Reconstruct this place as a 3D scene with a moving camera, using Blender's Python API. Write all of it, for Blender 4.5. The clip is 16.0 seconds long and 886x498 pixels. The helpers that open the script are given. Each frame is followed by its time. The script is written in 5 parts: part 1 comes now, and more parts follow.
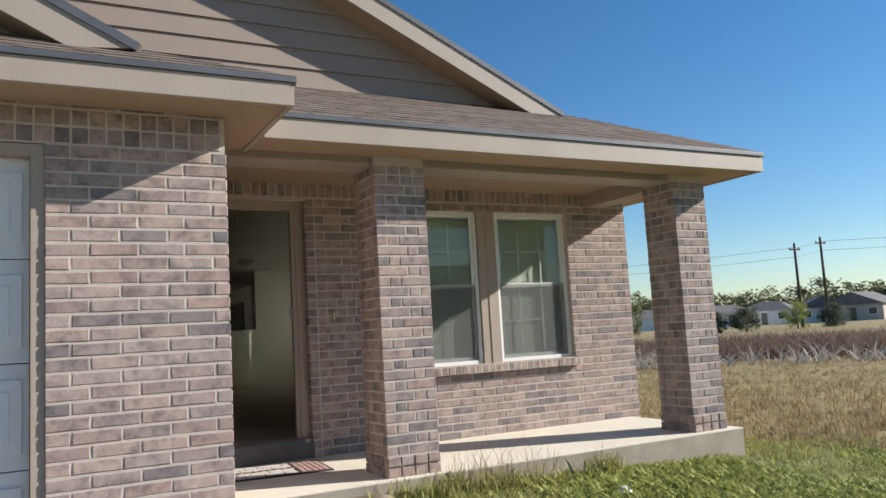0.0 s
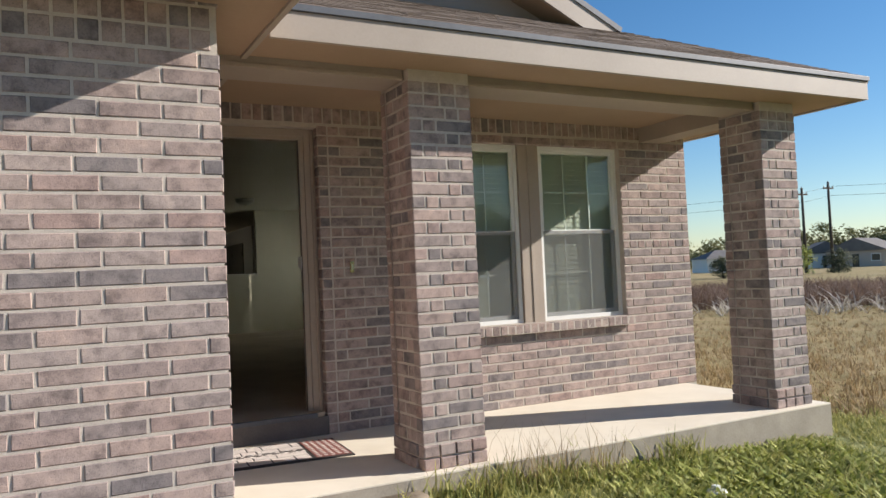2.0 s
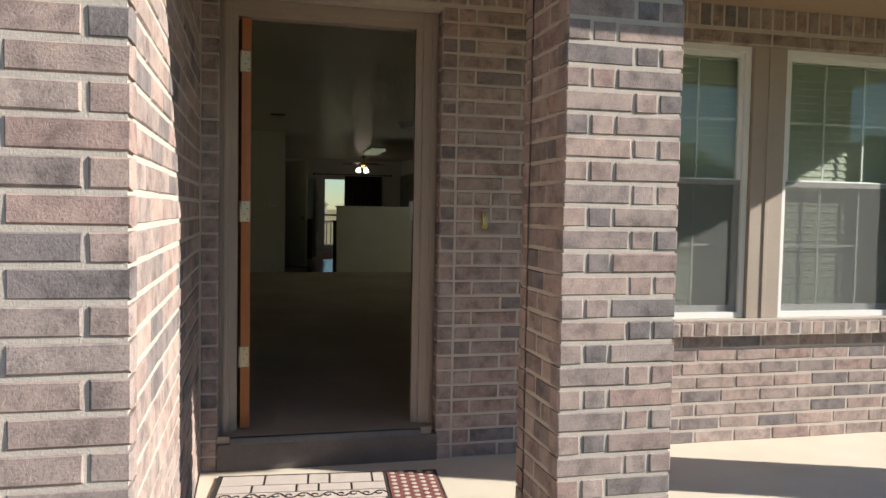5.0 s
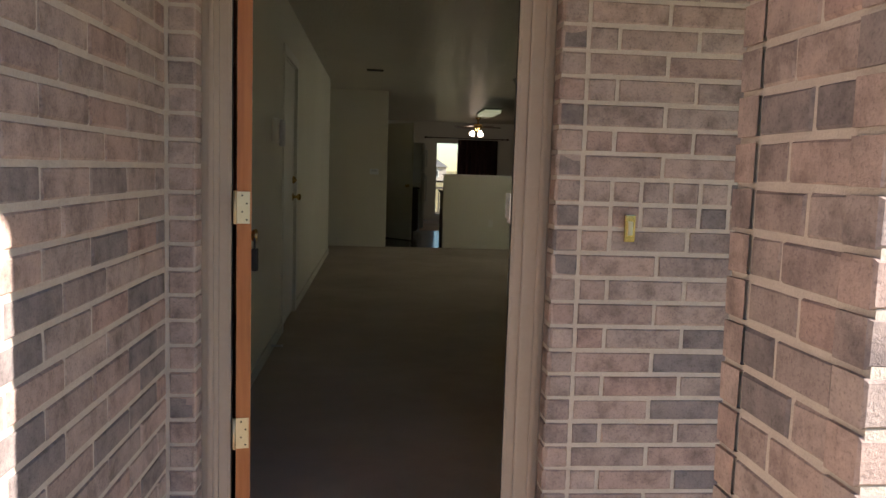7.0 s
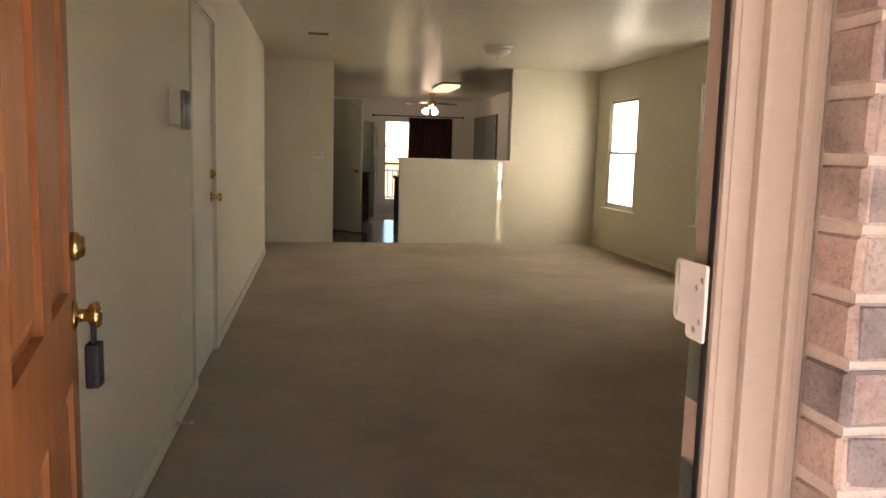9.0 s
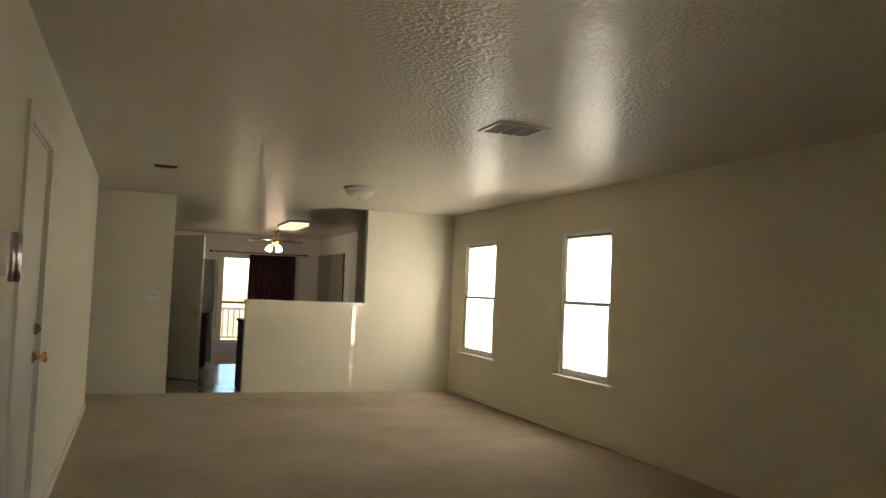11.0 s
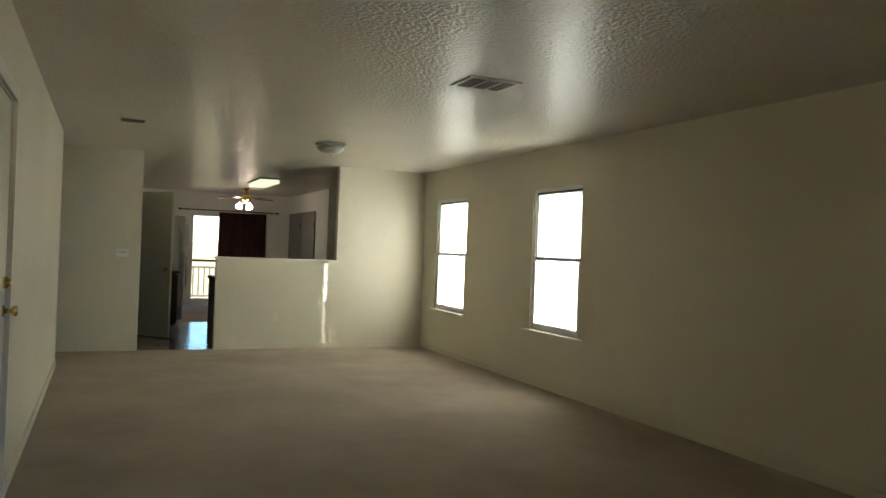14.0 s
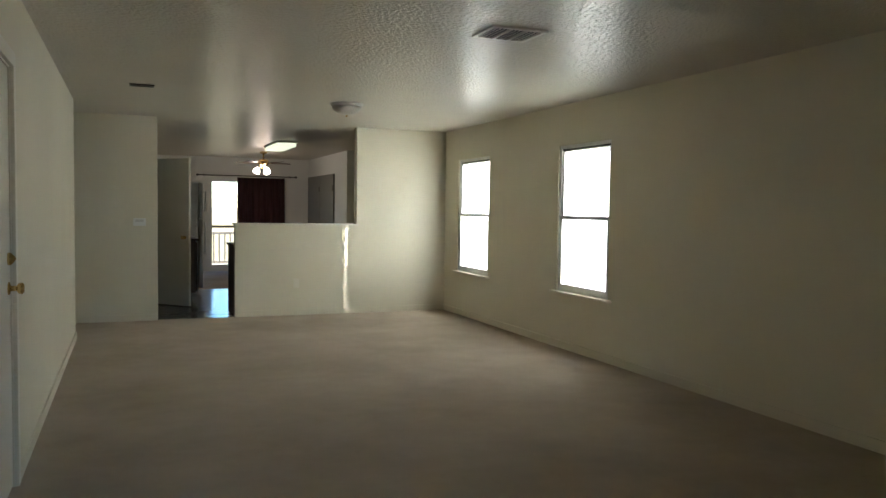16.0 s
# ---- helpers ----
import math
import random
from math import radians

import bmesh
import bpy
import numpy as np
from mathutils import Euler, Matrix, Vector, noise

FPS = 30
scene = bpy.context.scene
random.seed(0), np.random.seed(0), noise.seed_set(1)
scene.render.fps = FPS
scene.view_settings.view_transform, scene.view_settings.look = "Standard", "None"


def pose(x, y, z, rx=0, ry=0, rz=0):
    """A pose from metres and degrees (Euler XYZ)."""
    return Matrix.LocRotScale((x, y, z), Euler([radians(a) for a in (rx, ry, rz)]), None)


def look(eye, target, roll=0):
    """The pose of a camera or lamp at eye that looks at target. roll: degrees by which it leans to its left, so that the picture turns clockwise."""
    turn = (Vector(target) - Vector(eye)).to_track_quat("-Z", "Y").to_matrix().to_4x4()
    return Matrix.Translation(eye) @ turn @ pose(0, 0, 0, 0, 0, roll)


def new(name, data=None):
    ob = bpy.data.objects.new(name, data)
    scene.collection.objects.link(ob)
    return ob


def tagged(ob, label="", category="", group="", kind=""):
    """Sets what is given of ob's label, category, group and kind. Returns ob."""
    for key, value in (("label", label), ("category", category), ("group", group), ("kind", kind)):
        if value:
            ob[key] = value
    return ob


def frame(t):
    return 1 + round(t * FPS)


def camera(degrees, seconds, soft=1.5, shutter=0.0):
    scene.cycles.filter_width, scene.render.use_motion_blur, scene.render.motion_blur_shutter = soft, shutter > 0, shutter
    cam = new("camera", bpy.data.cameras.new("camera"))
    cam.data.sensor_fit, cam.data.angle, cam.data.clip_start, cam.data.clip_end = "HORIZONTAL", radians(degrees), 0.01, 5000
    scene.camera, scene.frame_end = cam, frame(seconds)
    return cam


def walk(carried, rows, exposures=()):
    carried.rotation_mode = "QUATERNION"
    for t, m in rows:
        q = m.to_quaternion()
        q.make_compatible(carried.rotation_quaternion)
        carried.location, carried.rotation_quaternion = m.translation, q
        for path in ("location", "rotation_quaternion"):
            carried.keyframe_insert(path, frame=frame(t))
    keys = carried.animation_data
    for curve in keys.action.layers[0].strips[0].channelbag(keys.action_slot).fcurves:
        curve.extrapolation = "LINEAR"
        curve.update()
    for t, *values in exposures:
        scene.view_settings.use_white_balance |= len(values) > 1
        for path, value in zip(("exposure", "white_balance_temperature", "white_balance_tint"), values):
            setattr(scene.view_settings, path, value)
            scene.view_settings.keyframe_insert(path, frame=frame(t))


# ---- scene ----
# camera and walk
cam = camera(59.5, 16.0)
PATH = [
    (0, (-0.164, -6.739, 1.012), (0.773, -4.986, 1.231), -3.3),
    (0.5, (-0.13, -6.481, 1.049), (0.819, -4.728, 1.22), -3.2),
    (1, (-0.074, -6.169, 1.089), (0.887, -4.42, 1.219), -3.0),
    (1.5, (0.015, -5.859, 1.115), (0.971, -4.105, 1.213), -2.8),
    (2, (0.113, -5.565, 1.145), (1.051, -3.799, 1.212), -2.6),
    (2.5, (0.253, -5.298, 1.107), (1.151, -3.512, 1.173), -2.4),
    (3, (0.403, -5.077, 1.101), (1.236, -3.26, 1.168), -2.0),
    (5.5, (1.26, -3.482, 1.322), (1.643, -1.524, 1.191), 1.6),
    (6, (1.374, -3.083, 1.337), (1.663, -1.109, 1.192), 2.1),
    (6.5, (1.466, -2.672, 1.363), (1.656, -0.688, 1.198), 2.4),
    (7, (1.487, -2.359, 1.399), (1.659, -0.376, 1.198), 1.8),
    (7.5, (1.551, -1.877, 1.404), (1.682, 0.109, 1.202), 1.4),
    (8, (1.546, -1.422, 1.427), (1.68, 0.56, 1.194), 1.5),
    (8.5, (1.466, -1.06, 1.47), (1.726, 0.899, 1.162), 1.6),
    (9, (1.442, -0.765, 1.466), (1.759, 1.194, 1.213), 1.5),
    (9.5, (1.382, -0.562, 1.518), (1.838, 1.373, 1.305), 1.2),
    (10, (1.323, -0.233, 1.556), (1.91, 1.677, 1.479), 2.1),
    (12.5, (1.246, -0.183, 1.552), (2.032, 1.649, 1.711), 1.6),
    (13, (1.253, -0.195, 1.548), (2.044, 1.639, 1.652), 2.0),
    (13.5, (1.241, -0.213, 1.535), (2.037, 1.62, 1.585), 2.1),
    (14, (1.244, -0.218, 1.522), (2.041, 1.616, 1.528), 2.2),
    (14.5, (1.238, -0.226, 1.517), (2.035, 1.609, 1.484), 2.0),
    (15, (1.223, -0.242, 1.513), (2.019, 1.592, 1.449), 1.7),
    (15.5, (1.268, -0.175, 1.533), (2.046, 1.665, 1.443), 1.2),
    (16, (1.318, 0.017, 1.542), (2.068, 1.869, 1.442), 0.8),
]
EXPOSURES = [(0, 0.70, 6250, 10), (3.2, 0.74, 6500, 13), (5.5, 0.93, 6500, 10), (6.5, 1.45, 6700, 15), (7.0, 1.78, 6850, 18), (7.5, 2.66, 7000, 20),
             (8.0, 3.05, 7200, 24), (8.5, 3.42, 7350, 25), (9.0, 3.62, 7500, 29), (9.5, 3.66, 7550, 30), (10.2, 3.55, 7500, 28), (12.3, 3.45, 6700, 16), (14, 3.45, 6450, 15), (16, 3.5, 6000, 17)]
walk(cam, [(t, look(eye, target, roll)) for t, eye, target, roll in PATH], EXPOSURES)

# world and sun: the low sun stands to the house's right and a little in front
SUN_WAY = Vector((-1.0, 0.37, -0.50)).normalized()
world = bpy.data.worlds.new("sky")
scene.world = world
world.use_nodes = True
wn = world.node_tree
sky = wn.nodes.new("ShaderNodeTexSky")
sky.sky_type = "NISHITA"
sky.sun_disc = False
sky.sun_elevation = math.asin(-SUN_WAY.z)
sky.sun_rotation = math.atan2(-SUN_WAY.x, -SUN_WAY.y)
sky.air_density, sky.dust_density, sky.ozone_density = 1.0, 0.12, 3.4
vivid = wn.nodes.new("ShaderNodeHueSaturation")
vivid.inputs["Saturation"].default_value = 1.22
wn.links.new(sky.outputs[0], vivid.inputs["Color"])
wn.links.new(vivid.outputs[0], wn.nodes["Background"].inputs[0])
wn.nodes["Background"].inputs[1].default_value = 0.076
sun = new("sun", bpy.data.lights.new("sun", "SUN"))
sun.data.energy, sun.data.angle, sun.data.color = 5.0, radians(0.55), (1.0, 0.94, 0.85)
sun.matrix_world = look((0, 0, 0), SUN_WAY)

# ---------------------------------------------------------------- materials
def material(name):
    m = bpy.data.materials.new(name)
    m.use_nodes = True
    return m, m.node_tree, m.node_tree.nodes["Principled BSDF"]


def node(nt, kind, **values):
    n = nt.nodes.new(kind)
    for key, value in values.items():
        n.inputs[key.replace("_", " ")].default_value = value
    return n


def ramp(nt, stops):
    n = nt.nodes.new("ShaderNodeValToRGB")
    r = n.color_ramp
    while len(r.elements) < len(stops):
        r.elements.new(0.5)
    for e, (p, c) in zip(r.elements, stops):
        e.position, e.color = p, (*c, 1)
    return n


def surface(name, a, b, scale=6.0, fine=60.0, rough=0.7, bump=0.15, metal=0.0, spec=0.4, stretch=(1, 1, 1), bump_size=0.004, fine_mix=0.35, coat=0.0):
    """Two-scale mottled surface between the colours a and b, with fine relief."""
    m, nt, p = material(name)
    geo = nt.nodes.new("ShaderNodeTexCoord")
    mp = nt.nodes.new("ShaderNodeMapping")
    mp.inputs["Scale"].default_value = stretch
    nt.links.new(geo.outputs["Object"], mp.inputs[0])
    n1 = node(nt, "ShaderNodeTexNoise", Scale=scale, Detail=4.0, Roughness=0.6)
    n2 = node(nt, "ShaderNodeTexNoise", Scale=fine, Detail=3.0, Roughness=0.6)
    for n in (n1, n2):
        nt.links.new(mp.outputs[0], n.inputs["Vector"])
    mix = nt.nodes.new("ShaderNodeMix")
    mix.inputs[0].default_value = fine_mix
    nt.links.new(n1.outputs[0], mix.inputs[2])
    nt.links.new(n2.outputs[0], mix.inputs[3])
    r = ramp(nt, [(0.32, a), (0.68, b)])
    nt.links.new(mix.outputs[0], r.inputs[0])
    nt.links.new(r.outputs[0], p.inputs["Base Color"])
    p.inputs["Roughness"].default_value = rough
    p.inputs["Metallic"].default_value = metal
    p.inputs["Specular IOR Level"].default_value = spec
    p.inputs["Coat Weight"].default_value = coat
    if bump:
        bp = node(nt, "ShaderNodeBump", Strength=bump, Distance=bump_size)
        nt.links.new(n2.outputs[0], bp.inputs["Height"])
        nt.links.new(bp.outputs[0], p.inputs["Normal"])
    return m


def brick_material():
    m, nt, p = material("fired_brick")
    info = nt.nodes.new("ShaderNodeObjectInfo")
    geo = nt.nodes.new("ShaderNodeNewGeometry")
    add = nt.nodes.new("ShaderNodeMath")
    add.operation = "ADD"
    nt.links.new(info.outputs["Random"], add.inputs[0])
    nt.links.new(geo.outputs["Random Per Island"], add.inputs[1])
    fr = nt.nodes.new("ShaderNodeMath")
    fr.operation = "FRACT"
    nt.links.new(add.outputs[0], fr.inputs[0])
    base = ramp(nt, [(0.0, (0.200, 0.175, 0.172)), (0.12, (0.240, 0.205, 0.196)), (0.22, (0.360, 0.275, 0.242)), (0.36, (0.330, 0.265, 0.240)),
                     (0.50, (0.410, 0.308, 0.268)), (0.62, (0.320, 0.262, 0.240)), (0.75, (0.400, 0.320, 0.285)), (0.88, (0.350, 0.250, 0.220)), (1.0, (0.290, 0.238, 0.220))])
    nt.links.new(fr.outputs[0], base.inputs[0])
    n1 = node(nt, "ShaderNodeTexNoise", Scale=11.0, Detail=5.0, Roughness=0.65)
    n2 = node(nt, "ShaderNodeTexNoise", Scale=160.0, Detail=4.0, Roughness=0.7)
    n3 = node(nt, "ShaderNodeTexVoronoi", Scale=95.0)
    for n in (n1, n2, n3):
        nt.links.new(geo.outputs["Position"], n.inputs["Vector"])
    dark = ramp(nt, [(0.30, (0.50, 0.50, 0.52)), (0.52, (1.0, 1.0, 1.0)), (0.72, (1.25, 1.22, 1.18))])
    nt.links.new(n1.outputs[0], dark.inputs[0])
    fine = ramp(nt, [(0.28, (0.60, 0.60, 0.62)), (0.46, (1.0, 1.0, 1.0)), (0.70, (1.12, 1.12, 1.1))])
    nt.links.new(n2.outputs[0], fine.inputs[0])
    prev = base.outputs[0]
    for layer in (dark, fine):
        mx = nt.nodes.new("ShaderNodeMix")
        mx.data_type, mx.blend_type = "RGBA", "MULTIPLY"
        mx.inputs[0].default_value = 1.0
        nt.links.new(prev, mx.inputs[6])
        nt.links.new(layer.outputs[0], mx.inputs[7])
        prev = mx.outputs[2]
    nt.links.new(prev, p.inputs["Base Color"])
    p.inputs["Roughness"].default_value = 0.88
    p.inputs["Specular IOR Level"].default_value = 0.25
    bp = node(nt, "ShaderNodeBump", Strength=0.55, Distance=0.004)
    nt.links.new(n2.outputs[0], bp.inputs["Height"])
    bp2 = node(nt, "ShaderNodeBump", Strength=0.35, Distance=0.008)
    nt.links.new(n1.outputs[0], bp2.inputs["Height"])
    nt.links.new(bp.outputs[0], bp2.inputs["Normal"])
    nt.links.new(bp2.outputs[0], p.inputs["Normal"])
    return m


def wood_material(name, a, b, axis=(1, 1, 0.06), rough=0.42):
    m = surface(name, a, b, scale=14.0, fine=70.0, rough=rough, bump=0.12, stretch=axis, bump_size=0.002, fine_mix=0.45)
    return m


def translucent_material(name, colour, amount):
    m, nt, p = material(name)
    p.inputs["Base Color"].default_value = (*colour, 1)
    p.inputs["Roughness"].default_value = 0.6
    tr = nt.nodes.new("ShaderNodeBsdfTranslucent")
    tr.inputs[0].default_value = (*colour, 1)
    mx = nt.nodes.new("ShaderNodeMixShader")
    mx.inputs[0].default_value = amount
    nt.links.new(p.outputs[0], mx.inputs[1])
    nt.links.new(tr.outputs[0], mx.inputs[2])
    nt.links.new(mx.outputs[0], nt.nodes["Material Output"].inputs[0])
    return m


def glass_material(name, tint=(0.92, 0.96, 0.95), shine=0.05):
    m, nt, p = material(name)
    tr = nt.nodes.new("ShaderNodeBsdfTransparent")
    tr.inputs[0].default_value = (*tint, 1)
    gl = nt.nodes.new("ShaderNodeBsdfGlossy")
    gl.inputs["Roughness"].default_value = 0.02
    lw = nt.nodes.new("ShaderNodeLayerWeight")
    pw = nt.nodes.new("ShaderNodeMath")
    pw.operation = "POWER"
    pw.inputs[1].default_value = 4.0
    nt.links.new(lw.outputs["Facing"], pw.inputs[0])
    fr = nt.nodes.new("ShaderNodeMath")
    fr.operation = "MULTIPLY_ADD"
    fr.inputs[1].default_value, fr.inputs[2].default_value = 0.7, shine
    nt.links.new(pw.outputs[0], fr.inputs[0])
    mx = nt.nodes.new("ShaderNodeMixShader")
    nt.links.new(fr.outputs[0], mx.inputs[0])
    nt.links.new(tr.outputs[0], mx.inputs[1])
    nt.links.new(gl.outputs[0], mx.inputs[2])
    nt.links.new(mx.outputs[0], nt.nodes["Material Output"].inputs[0])
    return m


def glow_material(name, colour, strength):
    m, nt, p = material(name)
    p.inputs["Base Color"].default_value = (0.8, 0.8, 0.78, 1)
    p.inputs["Emission Color"].default_value = (*colour, 1)
    p.inputs["Emission Strength"].default_value = strength
    return m


def leaf_material(name, a, b):
    m, nt, p = material(name)
    geo = nt.nodes.new("ShaderNodeNewGeometry")
    r = ramp(nt, [(0.0, a), (1.0, b)])
    nt.links.new(geo.outputs["Random Per Island"], r.inputs[0])
    nt.links.new(r.outputs[0], p.inputs["Base Color"])
    p.inputs["Roughness"].default_value = 0.65
    p.inputs["Specular IOR Level"].default_value = 0.25
    tr = nt.nodes.new("ShaderNodeBsdfTranslucent")
    nt.links.new(r.outputs[0], tr.inputs[0])
    mx = nt.nodes.new("ShaderNodeMixShader")
    mx.inputs[0].default_value = 0.3
    nt.links.new(p.outputs[0], mx.inputs[1])
    nt.links.new(tr.outputs[0], mx.inputs[2])
    nt.links.new(mx.outputs[0], nt.nodes["Material Output"].inputs[0])
    return m


def ground_material():
    """Green lawn near the porch, straw-coloured field farther out."""
    m, nt, p = material("lawn_and_field")
    geo = nt.nodes.new("ShaderNodeNewGeometry")
    sep = nt.nodes.new("ShaderNodeSeparateXYZ")
    nt.links.new(geo.outputs["Position"], sep.inputs[0])
    n1 = node(nt, "ShaderNodeTexNoise", Scale=0.5, Detail=5.0, Roughness=0.6)
    n2 = node(nt, "ShaderNodeTexNoise", Scale=14.0, Detail=5.0, Roughness=0.7)
    n3 = node(nt, "ShaderNodeTexNoise", Scale=0.06, Detail=3.0)
    for n in (n1, n2, n3):
        nt.links.new(geo.outputs["Position"], n.inputs["Vector"])
    green = ramp(nt, [(0.3, (0.13, 0.15, 0.04)), (0.55, (0.23, 0.24, 0.075)), (0.75, (0.34, 0.31, 0.13))])
    straw = ramp(nt, [(0.3, (0.15, 0.13, 0.045)), (0.45, (0.24, 0.19, 0.07)), (0.58, (0.34, 0.25, 0.11)), (0.72, (0.44, 0.34, 0.17))])
    nt.links.new(n2.outputs[0], green.inputs[0])
    mixn = nt.nodes.new("ShaderNodeMix")
    mixn.inputs[0].default_value = 0.55
    nt.links.new(n2.outputs[0], mixn.inputs[2])
    nt.links.new(n1.outputs[0], mixn.inputs[3])
    nt.links.new(mixn.outputs[0], straw.inputs[0])
    # distance from the lawn's edge, which runs slantwise out from the porch
    far = nt.nodes.new("ShaderNodeMath")
    far.operation = "MULTIPLY_ADD"
    far.inputs[1].default_value, far.inputs[2].default_value = 0.3, 0.0
    nt.links.new(sep.outputs[1], far.inputs[0])
    tot = nt.nodes.new("ShaderNodeMath")
    tot.operation = "ADD"
    nt.links.new(far.outputs[0], tot.inputs[0])
    nt.links.new(sep.outputs[0], tot.inputs[1])
    wob = nt.nodes.new("ShaderNodeMath")
    wob.operation = "MULTIPLY_ADD"
    wob.inputs[1].default_value = 3.0
    nt.links.new(n1.outputs[0], wob.inputs[0])
    nt.links.new(tot.outputs[0], wob.inputs[2])
    mr = nt.nodes.new("ShaderNodeMapRange")
    mr.inputs[1].default_value, mr.inputs[2].default_value = 7.0, 9.2
    nt.links.new(wob.outputs[0], mr.inputs[0])
    mx = nt.nodes.new("ShaderNodeMix")
    mx.data_type = "RGBA"
    nt.links.new(mr.outputs[0], mx.inputs[0])
    nt.links.new(green.outputs[0], mx.inputs[6])
    nt.links.new(straw.outputs[0], mx.inputs[7])
    nt.links.new(mx.outputs[2], p.inputs["Base Color"])
    p.inputs["Roughness"].default_value = 0.95
    bp = node(nt, "ShaderNodeBump", Strength=0.8, Distance=0.05)
    nt.links.new(n2.outputs[0], bp.inputs["Height"])
    nt.links.new(bp.outputs[0], p.inputs["Normal"])
    return m


def textured_paint(name, a, b, rough, spec, scale, dist):
    """Rolled or sprayed wall paint with an orange-peel relief."""
    m, nt, p = material(name)
    geo = nt.nodes.new("ShaderNodeNewGeometry")
    n1 = node(nt, "ShaderNodeTexNoise", Scale=0.9, Detail=3.0)
    n2 = node(nt, "ShaderNodeTexNoise", Scale=scale, Detail=2.0, Roughness=0.5)
    for n in (n1, n2):
        nt.links.new(geo.outputs["Position"], n.inputs["Vector"])
    r = ramp(nt, [(0.3, a), (0.7, b)])
    nt.links.new(n1.outputs[0], r.inputs[0])
    nt.links.new(r.outputs[0], p.inputs["Base Color"])
    p.inputs["Roughness"].default_value = rough
    p.inputs["Specular IOR Level"].default_value = spec
    sh = ramp(nt, [(0.42, (0, 0, 0)), (0.58, (1, 1, 1))])
    nt.links.new(n2.outputs[0], sh.inputs[0])
    bp = node(nt, "ShaderNodeBump", Strength=0.5, Distance=dist)
    nt.links.new(sh.outputs[0], bp.inputs["Height"])
    nt.links.new(bp.outputs[0], p.inputs["Normal"])
    return m


BRICK = brick_material()
MORTAR = surface("mortar", (0.43, 0.375, 0.32), (0.56, 0.50, 0.43), 20, 200, 0.95, 0.5, fine_mix=0.5)
TAN = surface("tan_trim_paint", (0.345, 0.285, 0.23), (0.40, 0.335, 0.275), 3, 60, 0.55, 0.08)
SOFFIT = surface("tan_soffit_paint", (0.34, 0.24, 0.16), (0.39, 0.28, 0.19), 2, 50, 0.65, 0.08)
SIDING = surface("taupe_siding_paint", (0.275, 0.215, 0.172), (0.32, 0.25, 0.20), 2, 90, 0.6, 0.15, stretch=(0.3, 1, 1))
SHINGLE = surface("asphalt_shingle", (0.115, 0.088, 0.068), (0.215, 0.165, 0.130), 7, 120, 0.95, 0.7, fine_mix=0.6)
DRIP = surface("grey_metal_drip_edge", (0.085, 0.09, 0.10), (0.13, 0.135, 0.15), 3, 40, 0.55, 0.03, metal=0.2)
# the slab top's colour is raised to carry the sun's glare
CONCRETE = surface("sun_paled_concrete", (0.66, 0.585, 0.465), (0.77, 0.70, 0.575), 2.5, 120, 0.9, 0.3)
# darker than the slab's concrete so less light bounces up under the porch
DRIVE = surface("low_bounce_driveway_concrete", (0.30, 0.245, 0.185), (0.37, 0.305, 0.235), 2.5, 120, 0.9, 0.3)
# slab side coloured darker than the top, for the weaker light on it
SLABSIDE = surface("darker_slab_side", (0.27, 0.235, 0.185), (0.42, 0.37, 0.295), 4, 70, 0.95, 0.4)
# the riser's dark grey includes the shade below the door sill
STEPSHADE = surface("shade_dark_step", (0.10, 0.088, 0.085), (0.16, 0.14, 0.13), 5, 90, 0.85, 0.3)
WHITE = surface("white_vinyl", (0.74, 0.74, 0.71), (0.80, 0.80, 0.77), 3, 50, 0.35, 0.02)
DOORWHITE = surface("white_door_paint", (0.69, 0.655, 0.55), (0.74, 0.705, 0.60), 2, 60, 0.4, 0.05)
GARAGE_WHITE = surface("white_steel_door", (0.66, 0.66, 0.64), (0.74, 0.74, 0.72), 2, 150, 0.5, 0.12)
WALLPAINT = textured_paint("cream_wall_paint", (0.67, 0.625, 0.49), (0.72, 0.675, 0.535), 0.5, 0.35, 110, 0.002)
# whiter than the living room's walls, to add the dining end's daylight
DININGPAINT = textured_paint("daylight_whitened_wall_paint", (0.78, 0.78, 0.73), (0.82, 0.82, 0.78), 0.5, 0.3, 110, 0.002)
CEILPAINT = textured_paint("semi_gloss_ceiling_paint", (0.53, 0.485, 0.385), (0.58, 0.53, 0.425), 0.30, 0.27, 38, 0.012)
CARPET = surface("beige_carpet", (0.39, 0.318, 0.236), (0.61, 0.515, 0.40), 1.3, 260, 1.0, 1.0, spec=0.1, bump_size=0.01, fine_mix=0.45)
VINYL = surface("shiny_vinyl_floor", (0.25, 0.22, 0.18), (0.34, 0.30, 0.25), 3, 40, 0.18, 0.05, spec=0.6)
OAK = wood_material("orange_stained_door_wood", (0.30, 0.095, 0.026), (0.46, 0.175, 0.055))
DARKWOOD = wood_material("dark_cabinet_wood", (0.035, 0.018, 0.011), (0.075, 0.036, 0.020))
BRASS = surface("polished_brass", (0.72, 0.50, 0.20), (0.80, 0.58, 0.26), 8, 80, 0.22, 0.02, metal=1.0)
PALEBRASS = surface("pale_brass_plate", (0.52, 0.45, 0.29), (0.60, 0.53, 0.37), 8, 80, 0.42, 0.03, metal=0.9)
STEEL = surface("brushed_steel", (0.55, 0.54, 0.52), (0.66, 0.65, 0.62), 8, 80, 0.28, 0.02, metal=1.0)
BLACK = surface("black_rubber", (0.012, 0.012, 0.013), (0.025, 0.025, 0.027), 10, 90, 0.5, 0.05)
DARKMETAL = surface("dark_hinge_metal", (0.05, 0.045, 0.04), (0.09, 0.08, 0.07), 10, 90, 0.4, 0.02, metal=0.8)
